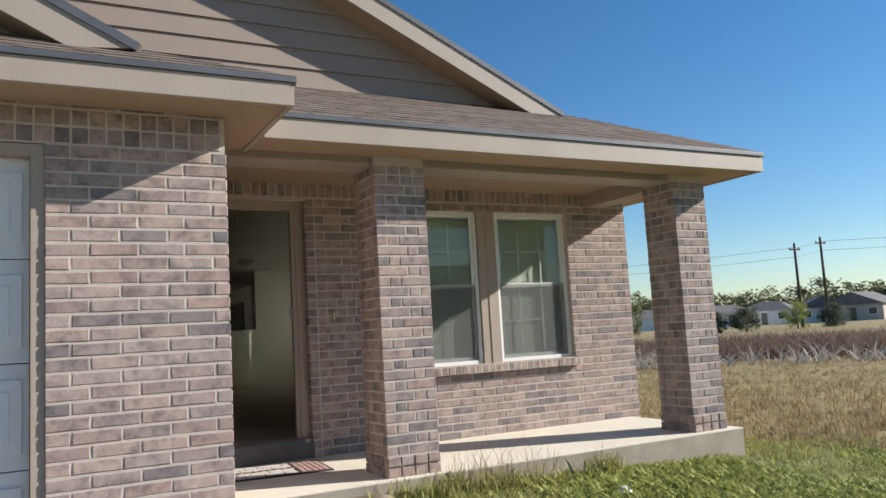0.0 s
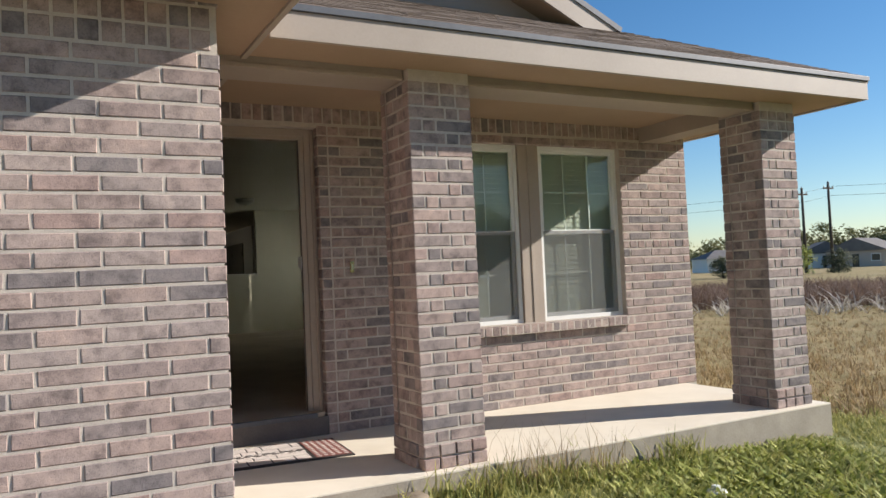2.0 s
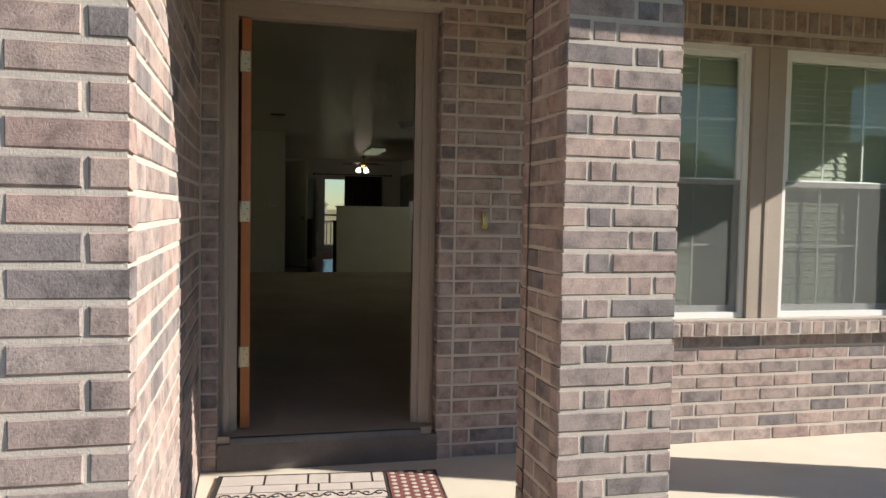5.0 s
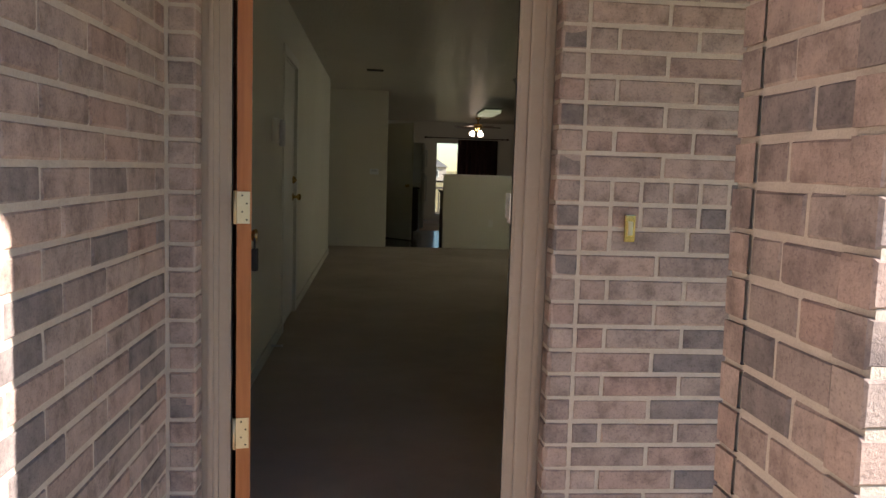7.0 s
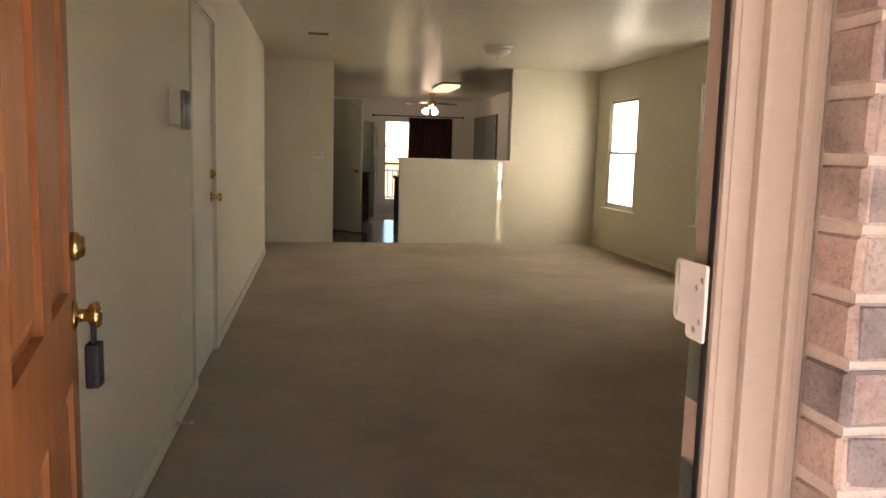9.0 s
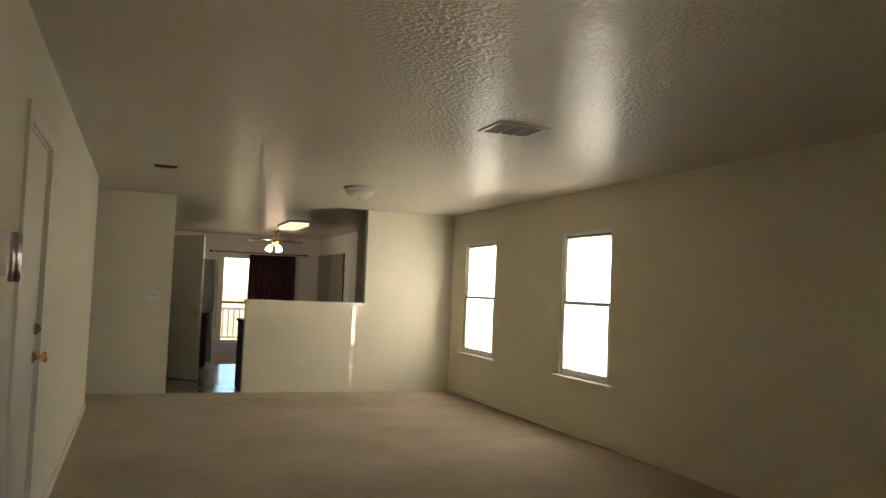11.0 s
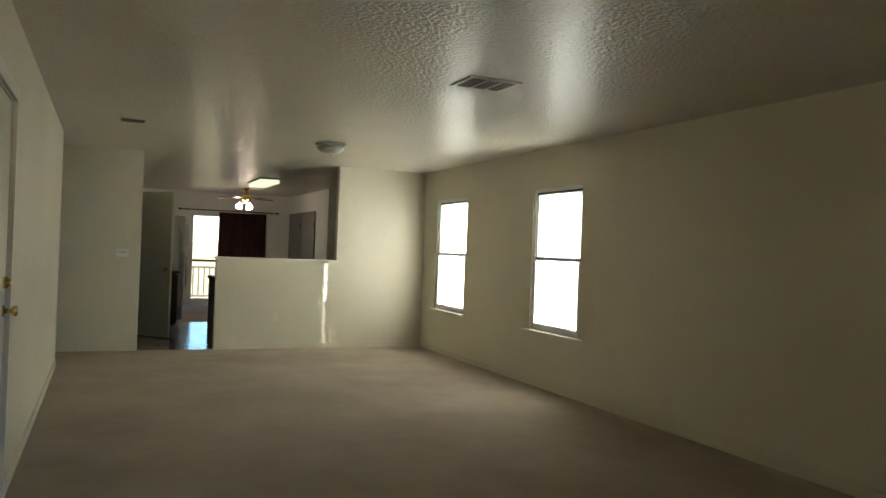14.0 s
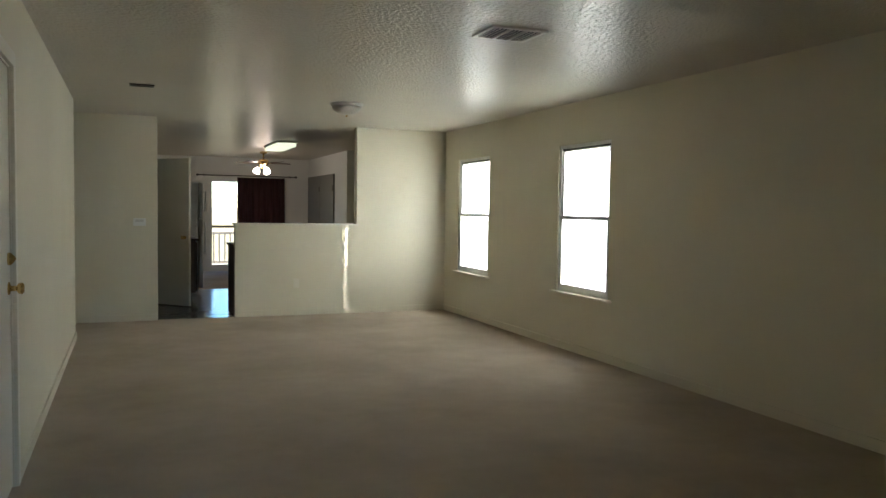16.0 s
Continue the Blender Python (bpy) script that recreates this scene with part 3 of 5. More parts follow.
def gable(name, x_end, z_end, slope, x_peak, y_wall, y_rake, z_low, label, x_left):
    """A sided gable with its rake boards: the right rake ends low at (x_end, z_end)."""
    z_peak = z_end + slope * (x_end - x_peak)
    ob = thing(name, label, "gable", kind="structure")
    bm = bmesh.new()
    prism(bm, [(x_left, y_wall + 0.03, z_low), (x_end, y_wall + 0.03, z_low), (x_end, y_wall + 0.03, z_end), (x_peak, y_wall + 0.03, z_peak), (x_left, y_wall + 0.03, z_peak - slope * (x_peak - x_left))], (0, 0.1, 0))
    part("sheathing", bm, SIDING, ob)
    z, k = z_low, 0
    while z < z_peak - 0.05:
        top = min(z + 0.205, z_peak)
        xr0 = min(x_end, x_end - (z - z_end) / slope)
        xr1 = min(x_end, x_end - (top - z_end) / slope)
        if xr1 > x_left + 0.2:
            bm = bmesh.new()
            y0 = y_wall
            pts = [(x_left, y0 - 0.012, z), (xr0, y0 - 0.012, z), (xr1, y0 + 0.008, top), (x_left, y0 + 0.008, top)]
            prism(bm, pts, (0, 0.012, 0))
            part("siding_board", bm, SIDING, ob)
        z += 0.19
        k += 1
    # rake board, sloping soffit and roof edge
    d = Vector((-1, 0, slope)).normalized()
    n = Vector((slope, 0, 1)).normalized()
    low, high = Vector((x_end, y_rake, z_end)), Vector((x_peak, y_rake, z_peak))
    bm = bmesh.new()
    prism(bm, [low - n * 0.02 - d * 0.02, low - n * 0.19 + d * 0.25, high - n * 0.19, high - n * 0.02], (0, 0.03, 0))
    part("rake_board", bm, TAN, ob, "tan rake board")
    bm = bmesh.new()
    prism(bm, [low - n * 0.19 + d * 0.25 + Vector((0, 0.03, 0)), high - n * 0.19 + Vector((0, 0.03, 0)), high - n * 0.17 + Vector((0, 0.03, 0)), low - n * 0.17 + d * 0.25 + Vector((0, 0.03, 0))], (0, y_wall - y_rake, 0))
    part("rake_soffit", bm, SOFFIT, ob, "tan sloping soffit")
    bm = bmesh.new()
    prism(bm, [low - n * 0.02 - d * 0.05, high - n * 0.02, high + n * 0.03, low + n * 0.03 - d * 0.05], (0, 0.05, 0))
    for v in bm.verts:
        v.co.y -= 0.012
    part("drip_edge", bm, DRIP, ob, "grey metal drip edge")
    bm = bmesh.new()
    prism(bm, [low - n * 0.01 - d * 0.06, high - n * 0.01, high + n * 0.045, low + n * 0.045 - d * 0.06], (0, 3.0, 0))
    for v in bm.verts:
        v.co.y += 0.04
    part("roof_slope", bm, SHINGLE, ob, "brown shingle roof slope")
    bm = bmesh.new()
    lo2 = Vector((x_left, y_rake + 0.05, z_peak - slope * (x_peak - x_left)))
    prism(bm, [lo2, high + Vector((0, 0.05, 0)), high + Vector((0, 0.05, 0.05)), lo2 + Vector((0, 0, 0.05))], (0, 3.0, 0))
    part("roof_slope", bm, SHINGLE, ob)
    return ob


gable("gable_main", 4.83, 3.300, 0.462, 0.6, 0.06, -0.22, 3.0, "big taupe lap-sided gable with tan rake boards", -4.6)
gable("gable_garage", 0.32, 2.745, 0.50, -1.95, -1.95, -2.22, 2.6, "small sided gable over the garage", -4.3)


# ---------------------------------------------------------------- garage door
def garage_door():
    ob = thing("garage_door", "white steel sectional garage door with raised panels", "garage door", (-1.43, GY + 0.1, -0.1))
    inv = Matrix.Translation((1.43, -GY - 0.1, 0.1))
    for k in range(4):
        z0 = -0.12 + k * 0.555
        bm = bmesh.new()
        box(bm, -2.66, -0.175, GY + 0.10, GY + 0.14, z0, z0 + 0.550, bevel=0.004, m=inv)
        sec = part("section", bm, GARAGE_WHITE, ob)
        for i in range(5):
            x0 = -2.60 + i * 0.484
            bm = bmesh.new()
            box(bm, x0 + 0.03, x0 + 0.455, GY + 0.088, GY + 0.102, z0 + 0.08, z0 + 0.47, bevel=0.006, m=inv)
            box(bm, x0 + 0.09, x0 + 0.395, GY + 0.080, GY + 0.09, z0 + 0.14, z0 + 0.41, bevel=0.005, m=inv)
            part("raised_panel", bm, GARAGE_WHITE, sec)
    for x0, x1, z0, z1 in ((-0.172, -0.102, -0.12, 2.16), (-2.70, -2.664, -0.12, 2.16), (-2.664, -0.172, 2.095, 2.16)):
        bm = bmesh.new()
        box(bm, x0, x1, GY + 0.02, GY + 0.16, z0, z1, bevel=0.004, m=inv)
        part("trim", bm, TAN, ob, "tan wooden trim")
    bm = bmesh.new()
    box(bm, -2.7, -0.1, GY + 0.18, GY + 0.3, -0.5, 2.4, m=inv)
    part("backing", bm, BLACK, ob)


garage_door()


# ---------------------------------------------------------------- front door
def front_door():
    x0, x1, z0, z1 = DOOR
    ob = thing("door_1", "orange-stained panelled wooden front door standing wide open", "front door", (1.475, 0.1, F), kind="structure")
    inv = Matrix.Translation((-1.475, -0.1, -F))

    def piece(name, b, mat, bevel=0.004, label="", parent=ob):
        bm = bmesh.new()
        box(bm, *b, bevel=bevel, m=inv)
        return part(name, bm, mat, parent, label)

    for side in (0, 1):
        s = (lambda a, b: (x0 + a, x0 + b)) if side == 0 else (lambda a, b: (x1 - b, x1 - a))
        piece("brickmould", (*s(-0.024 * side, 0.055), 0.085, 0.105, z0, z1), TAN, 0.008, "tan painted moulding")
        piece("brickmould", (*s(0.022 - 0.03 * side, 0.040 - 0.03 * side), 0.075, 0.090, z0, z1 - 0.022), TAN, 0.006)
        piece("jamb", (*s(0.050, 0.082), 0.100, 0.177, z0, z1 - 0.05), TAN, 0.002, "tan door jamb")
        piece("door_stop", (*s(0.080, 0.090), 0.102, 0.112, z0 + 0.02, z1 - 0.08), TAN, 0.002)
        piece("weatherstrip", (*s(0.080, 0.091), 0.113, 0.126, z0 + 0.02, z1 - 0.08), BLACK, 0.002, "black rubber weatherstrip")
        piece("inside_casing", (*s(-0.015, 0.062), 0.177, 0.190, F, z1 + 0.03), DOORWHITE, 0.004, "cream inside casing")
    piece("brickmould", (x0 + 0.055, x1 - 0.055, 0.085, 0.105, z1 - 0.055, z1), TAN, 0.008)
    piece("jamb", (x0 + 0.082, x1 - 0.082, 0.100, 0.177, z1 - 0.082, z1 - 0.05), TAN, 0.002)
    piece("threshold", (x0 + 0.06, x1 - 0.06, -0.03, 0.175, 0.135, 0.168), DRIP, 0.006, "worn aluminium threshold")
    piece("step_riser", (x0, BRICK_EDGE, -0.015, 0.17, 0.0, 0.136), STEPSHADE, 0.004, "riser below the sill, coloured dark for the shade there")

    GUARD = 1.235
    # the leaf, hinged on the garage side and swung in past a right angle
    turn = inv @ Matrix.Translation((1.052, 0.10, 0)) @ Matrix.Rotation(radians(101.0), 4, "Z")
    w, zb, zt = 0.885, F + 0.012, z1 - 0.09
    bm = bmesh.new()
    stile, mid = 0.115, 0.10
    rows = [(zb + 0.22, zb + 0.80), (zb + 0.98, zb + 1.60), (zb + 1.71, zb + 1.93)]
    cols = [(stile, w / 2 - mid / 2), (w / 2 + mid / 2, w - stile)]
    holes = [(a, b, c, d) for a, b in cols for c, d in rows]
    wall_boxes(bm, 0, w, zb, zt, -0.045, 0.0, holes)
    for v in bm.verts:
        v.co = turn @ v.co
    leaf = part("leaf", bm, OAK, ob, "orange-stained wooden leaf")
    for a, b, c, d in holes:
        bm = bmesh.new()
        box(bm, a, b, -0.027, -0.018, c, d)
        made = bm.verts[:]
        e = 0.045
        prof = [(a + 0.012, b - 0.012, c + 0.012, d - 0.012, -0.027), (a + e, b - e, c + e, d - e, -0.040)]
        lo = [bm.verts.new((x, prof[0][4], z)) for x, z in ((prof[0][0], prof[0][2]), (prof[0][1], prof[0][2]), (prof[0][1], prof[0][3]), (prof[0][0], prof[0][3]))]
        hi = [bm.verts.new((x, prof[1][4], z)) for x, z in ((prof[1][0], prof[1][2]), (prof[1][1], prof[1][2]), (prof[1][1], prof[1][3]), (prof[1][0], prof[1][3]))]
        bm.faces.new(hi)
        for i in range(4):
            bm.faces.new((lo[i], lo[(i + 1) % 4], hi[(i + 1) % 4], hi[i]))
        for v in bm.verts:
            v.co = turn @ v.co
        part("raised_panel", bm, OAK, leaf)
    for z in (0.54, 1.265, 2.00):
        bm = bmesh.new()
        box(bm, -0.003, 0.0, -0.040, 0.0, z - 0.05, z + 0.05, bevel=0.001, m=turn)
        lathe(bm, turn @ Vector((-0.004, 0.006, z - 0.052)), (0, 0, 1), [(0, 0.006), (0.104, 0.006)], 10)
        hinge = part("hinge", bm, PALEBRASS, ob, "pale brass butt hinge")
        for dz, dy in ((-0.038, -0.030), (-0.013, -0.016), (0.013, -0.030), (0.038, -0.016)):
            bm = bmesh.new()
            tube(bm, turn @ Vector((-0.0042, dy, z + dz)), turn @ Vector((-0.002, dy, z + dz)), 0.0032, n=8)
            part("screw", bm, DARKMETAL, hinge)
    # lockset near the free edge, on the outer face and the inner face
    out = turn.to_3x3() @ Vector((0, -1, 0))
    for z, prof, nm in ((1.105, [(0, 0.032), (0.006, 0.032), (0.010, 0.014), (0.026, 0.013), (0.032, 0.024), (0.046, 0.029), (0.054, 0.022), (0.056, 0.004)], "knob"),
                        (1.25, [(0, 0.030), (0.012, 0.030), (0.020, 0.022), (0.026, 0.020), (0.028, 0.004)], "deadbolt")):
        bm = bmesh.new()
        lathe(bm, turn @ Vector((w - 0.065, -0.045, z)), out, prof, 20)
        lathe(bm, turn @ Vector((w - 0.065, 0.0, z)), -out, prof[:6] if nm == "knob" else prof, 20)
        part(nm, bm, BRASS, leaf, "brass " + nm)
    # keys hanging from the knob
    k = turn @ Vector((w - 0.095, -0.085, 1.085))
    bm = bmesh.new()
    box(bm, k.x - 0.014, k.x + 0.014, k.y - 0.022, k.y + 0.022, k.z - 0.125, k.z - 0.032, bevel=0.007)
    box(bm, k.x - 0.003, k.x + 0.003, k.y - 0.012, k.y + 0.012, k.z - 0.05, k.z + 0.012, bevel=0.001)
    part("key_fob", bm, BLACK, leaf, "black key fob hanging from the knob")
    # latch guard on the far jamb, standing out past it into the room
    def plate(y0, y1, z0, z1, r):
        pts = []
        for cy, cz, a0 in ((y1 - r, z1 - r, 0), (y0 + 0.004, z1 - 0.004, 90), (y0 + 0.004, z0 + 0.004, 180), (y1 - r, z0 + r, 270)):
            q = r if a0 in (0, 270) else 0.004
            pts += [(cy + q * math.cos(radians(a0 + k * 22.5)), cz + q * math.sin(radians(a0 + k * 22.5))) for k in range(5)]
        return pts

    bm = bmesh.new()
    prism(bm, [inv @ Vector((1.912, y, z)) for y, z in plate(0.112, 0.194, GUARD + 0.016, GUARD + 0.098, 0.010)], (0.004, 0, 0))
    prism(bm, [inv @ Vector((1.9125, y, z)) for y, z in plate(0.112, 0.158, GUARD, GUARD + 0.020, 0.006)], (0.003, 0, 0))
    guard = part("latch_guard", bm, WHITE, ob, "white painted latch guard plate")
    for z0, z1 in ((0.024, 0.048), (0.064, 0.092)):
        bm = bmesh.new()
        box(bm, 1.9105, 1.9125, 0.180, 0.1825, GUARD + z0, GUARD + z1, m=inv)
        part("slit", bm, STEEL, guard)
    for y, z in ((0.122, 0.026), (0.136, 0.014), (0.120, 0.078), (0.134, 0.068)):
        bm = bmesh.new()
        lathe(bm, inv @ Vector((1.9125, y, GUARD + z)), (-1, 0, 0), [(0, 0.0045), (0.0015, 0.0035)], 10)
        part("screw", bm, STEEL, guard)
    for z in (1.19, 1.03):
        bm = bmesh.new()
        box(bm, 1.923, 1.9285, 0.125, 0.165, z - 0.038, z + 0.038, bevel=0.001, m=inv)
        part("strike_plate", bm, STEEL, ob, "scuffed steel strike plate")


front_door()


# ---------------------------------------------------------------- windows
def sash_window(name, label, plane, u0, u1, z0, z1, depth, muntins, glass, swap=False, inward=1):
    """A single-hung vinyl window; u runs along x (or along y when swap)."""
    ob = thing(name, label, "window", (plane, (u0 + u1) / 2, z0) if swap else ((u0 + u1) / 2, plane, z0), kind="structure")
    inv = Matrix.Translation(-Vector(ob.location))

    def piece(nm, a, b, d0, d1, c, d, mat, parent=ob, bevel=0.003, lab=""):
        bm = bmesh.new()
        if swap:
            lo, hi = sorted((plane + inward * d0, plane + inward * d1))
            box(bm, lo, hi, a, b, c, d, bevel=bevel, m=inv)
        else:
            lo, hi = sorted((plane + inward * d0, plane + inward * d1))
            box(bm, a, b, lo, hi, c, d, bevel=bevel, m=inv)
        return part(nm, bm, mat, parent, lab)

    fw = 0.035
    zm = (z0 + z1) / 2 + 0.01
    for a, b, c, d in ((u0, u0 + fw, z0, z1), (u1 - fw, u1, z0, z1), (u0 + fw, u1 - fw, z0, z0 + fw), (u0 + fw, u1 - fw, z1 - fw, z1)):
        piece("window_frame", a, b, 0.0, depth, c, d, WHITE)
    for sash, (lo, hi, d0) in {"upper_sash": (zm - 0.02, z1 - fw, 0.030), "lower_sash": (z0 + fw, zm + 0.02, 0.045)}.items():
        a, b = u0 + fw, u1 - fw
        s = 0.028
        first = piece(sash, a, b, d0 - 0.012, d0 + 0.012, lo, lo + s + 0.008, WHITE)
        for q in ((a, a + s, lo + s + 0.008, hi - s), (b - s, b, lo + s + 0.008, hi - s), (a, b, hi - s, hi)):
            piece("sash_rail", q[0], q[1], d0 - 0.011, d0 + 0.011, q[2], q[3], WHITE, ob)
        g = piece("pane", a + s * 0.5, b - s * 0.5, d0 - 0.002, d0 + 0.002, lo + s * 0.5, hi - s * 0.5, glass, ob, 0)
        g.visible_shadow = False
        if muntins and sash == "lower_sash":
            piece("insect_screen", a, b, 0.016, 0.0175, lo, hi - 0.01, SCREEN, ob, 0, "grey insect screen")
        if muntins:
            for i in (1, 2):
                x = a + (b - a) * i / 3
                piece("muntin", x - 0.006, x + 0.006, d0 + 0.003, d0 + 0.009, lo + s, hi - s, WHITE, ob, 0)
            zz = (lo + hi) / 2
            piece("muntin", a + s, b - s, d0 + 0.010, d0 + 0.015, zz - 0.006, zz + 0.006, WHITE, ob, 0)
    return ob


sash_window("window_1", "white single-hung porch window with grille bars", 0.06, WIN[0], 3.858, WIN[2], WIN[3], 0.06, True, GLASS)
sash_window("window_2", "white single-hung porch window with grille bars", 0.06, 4.075, WIN[1], WIN[2], WIN[3], 0.06, True, GLASS)
bm = bmesh.new()
box(bm, 3.861, 4.072, 0.035, 0.170, WIN[2], WIN[3], bevel=0.004)
box(bm, 3.954, 3.980, 0.028, 0.04, WIN[2], WIN[3], bevel=0.003)
setting("window_mullion", bm, TAN, "wide tan wooden mullion between the porch windows", "mullion")


def blinds(name, label, x0, x1, y, z0, z1):
    ob = thing(name, label, "blind", ((x0 + x1) / 2, y, z1))
    inv = Matrix.Translation(-Vector(ob.location))
    bm = bmesh.new()
    box(bm, x0, x1, y - 0.02, y + 0.025, z1 - 0.04, z1, bevel=0.003, m=inv)
    part("head_rail", bm, SLAT, ob)
    n = int((z1 - z0 - 0.05) / 0.043) + 1
    bm = bmesh.new()
    box(bm, x0, x1, y - 0.012, y + 0.012, z0 - 0.035, z0 - 0.003, bevel=0.003, m=inv)
    part("bottom_rail", bm, SLAT, ob)
    bm = bmesh.new()
    box(bm, x0, x1, -0.025, 0.025, -0.0015, 0.0015)
    me = mesh_of("slat", bm, SLAT)
    for i in range(n):
        s = new("slat", me)
        s.parent = ob
        s.matrix_local = inv @ Matrix.Translation((0, y, z1 - 0.06 - i * 0.043)) @ Matrix.Rotation(radians(80), 4, "X")


blinds("window_blind", "closed pale horizontal blind behind the glass", WIN[0] + 0.002, 3.859, 0.150, WIN[2] + 0.04, WIN[3] - 0.03)
blinds("window_blind", "closed pale horizontal blind behind the glass", 4.074, WIN[1] - 0.002, 0.150, WIN[2] + 0.04, WIN[3] - 0.03)

for i, (a, b) in enumerate(RWINS):
    w = sash_window("window_%d" % (i + 3), "sunlit white single-hung window with a drawn white shade", RIGHT + 0.070, a, b, RWZ[0], RWZ[1], 0.055, False, CLEAR, True, -1)
    bm = bmesh.new()
    box(bm, RIGHT - 0.055, RIGHT + 0.012, a - 0.06, b + 0.06, RWZ[0] - 0.025, RWZ[0], bevel=0.006)
    setting("window_sill_%d" % (i + 1), bm, DOORWHITE, "painted window sill", "window sill")
    sh = thing("roller_blind", "white roller blind glowing with sunlight behind the window", "roller blind", (RIGHT + 0.095, (a + b) / 2, RWZ[1]), "living room shades")
    bm = bmesh.new()
    n, half = 60, (b - a) / 2
    edge = lambda k: half - 0.0955 + (0.012 if k % 12 in (0, 7) else 0.0025 * math.sin(k * 2.3))
    grid = [[bm.verts.new((0.003 * math.sin(k * 0.5), v, (RWZ[0] - RWZ[1] + 0.012) * (1 - k / n) - 0.02 * k / n)) for v in (-half + 0.016, edge(k))] for k in range(n + 1)]
    for p, q in zip(grid, grid[1:]):
        bm.faces.new((p[0], p[1], q[1], q[0])).smooth = True
    part("fabric", bm, BLIND, sh)
    bm = bmesh.new()
    box(bm, -0.02, 0.02, -(b - a) / 2, (b - a) / 2, -0.035, 0.0, bevel=0.005)
    part("roller", bm, WHITE, sh)
    bm = bmesh.new()
    tube(bm, (-0.062, -(b - a) / 2 + 0.004, -0.042), (-0.062, (b - a) / 2 - 0.004, -0.042), 0.008)
    for v in (-(b - a) / 2 + 0.002, (b - a) / 2 - 0.022):
        lathe(bm, (-0.062, v, -0.042), (0, 1, 0), [(0, 0.013), (0.016, 0.013), (0.020, 0.009)], 12)
    part("tension_rod", bm, DARKMETAL, sh, "dark metal tension rod")


# ---------------------------------------------------------------- things in the living room
def garage_entry_door():
    ob = thing("door_2", "closed cream flush door to the garage", "door", (LEFT - 0.05, 3.81, F), kind="structure")
    inv = Matrix.Translation(-Vector(ob.location))
    a, b = GDOOR

    def piece(nm, q, mat, bevel=0.003, lab=""):
        bm = bmesh.new()
        box(bm, *q, bevel=bevel, m=inv)
        return part(nm, bm, mat, ob, lab)

    piece("leaf", (LEFT - 0.055, LEFT - 0.012, a + 0.022, b - 0.022, F + 0.012, 2.185), DOORWHITE)
    for y0, y1 in ((a - 0.055, a + 0.015), (b - 0.015, b + 0.055)):
        piece("casing", (LEFT - 0.005, LEFT + 0.014, y0, y1, F, 2.265), DOORWHITE)
    piece("casing", (LEFT - 0.005, LEFT + 0.014, a + 0.015, b - 0.015, 2.195, 2.265), DOORWHITE)
    for y0, y1 in ((a, a + 0.02), (b - 0.02, b)):
        piece("jamb", (LEFT - 0.14, LEFT - 0.005, y0, y1, F, 2.21), DOORWHITE)
    piece("jamb", (LEFT - 0.14, LEFT - 0.005, a + 0.02, b - 0.02, 2.187, 2.21), DOORWHITE)
    piece("backing", (LEFT - 0.14, LEFT - 0.06, a + 0.02, b - 0.02, F, 2.187), DOORWHITE)
    for z in (0.48, 1.28, 1.96):
        bm = bmesh.new()
        box(bm, LEFT - 0.014, LEFT + 0.004, a + 0.014, a + 0.028, z - 0.05, z + 0.05, bevel=0.002, m=inv)
        part("hinge", bm, DARKMETAL, ob, "dark metal hinge")
    for z, nm, prof in ((1.145, "knob", [(0, 0.03), (0.006, 0.03), (0.010, 0.013), (0.035, 0.012), (0.042, 0.024), (0.058, 0.028), (0.066, 0.02), (0.068, 0.003)]),
                        (1.285, "deadbolt", [(0, 0.030), (0.012, 0.030), (0.020, 0.022), (0.03, 0.01), (0.034, 0.003)])):
        bm = bmesh.new()
        lathe(bm, Vector((LEFT - 0.012, b - 0.09, z)) - Vector(ob.location), (1, 0, 0), prof, 18)
        part(nm, bm, BRASS, ob, "brass " + nm)


def door_chime():
    ob = thing("door_chime", "shiny metal door chime on the cream wall", "door chime", (LEFT, 2.86, 1.62))
    bm = bmesh.new()
    box(bm, 0.0, 0.045, -0.085, 0.085, -0.075, 0.085, bevel=0.008)
    part("cover", bm, DOORWHITE, ob, "cream plastic cover")
    for y in (-0.04, 0.0, 0.04):
        bm = bmesh.new()
        lathe(bm, (0.056, y, -0.095), (0, 0, 1), [(0, 0.006), (0.004, 0.015), (0.17, 0.015), (0.174, 0.006)], 14)
        part("chime_tube", bm, STEEL, ob, "polished metal tube")


def door_stop():
    ob = thing("door_stop", "small spring door stop on the baseboard", "door stop", (LEFT + 0.012, 2.74, F + 0.045))
    bm = bmesh.new()
    lathe(bm, (0, 0, 0), (1, 0, 0), [(0, 0.012), (0.004, 0.012), (0.006, 0.005)] + [(0.008 + i * 0.003, 0.0055 if i % 2 else 0.0075) for i in range(18)], 10)
    part("spring", bm, STEEL, ob)
    bm = bmesh.new()
    lathe(bm, (0.062, 0, 0), (1, 0, 0), [(0, 0.008), (0.012, 0.009), (0.014, 0.006)], 10)
    part("tip", bm, WHITE, ob)


def thermostat():
    ob = thing("thermostat", "small white thermostat on the cream far wall", "thermostat", (1.429, FAR, 1.352))
    bm = bmesh.new()
    box(bm, -0.07, 0.07, -0.028, 0.0, -0.045, 0.045, bevel=0.006)
    part("case", bm, WHITE, ob)
    bm = bmesh.new()
    box(bm, -0.045, 0.045, -0.032, -0.027, 0.0, 0.03, bevel=0.002)
    part("display", bm, STEEL, ob)


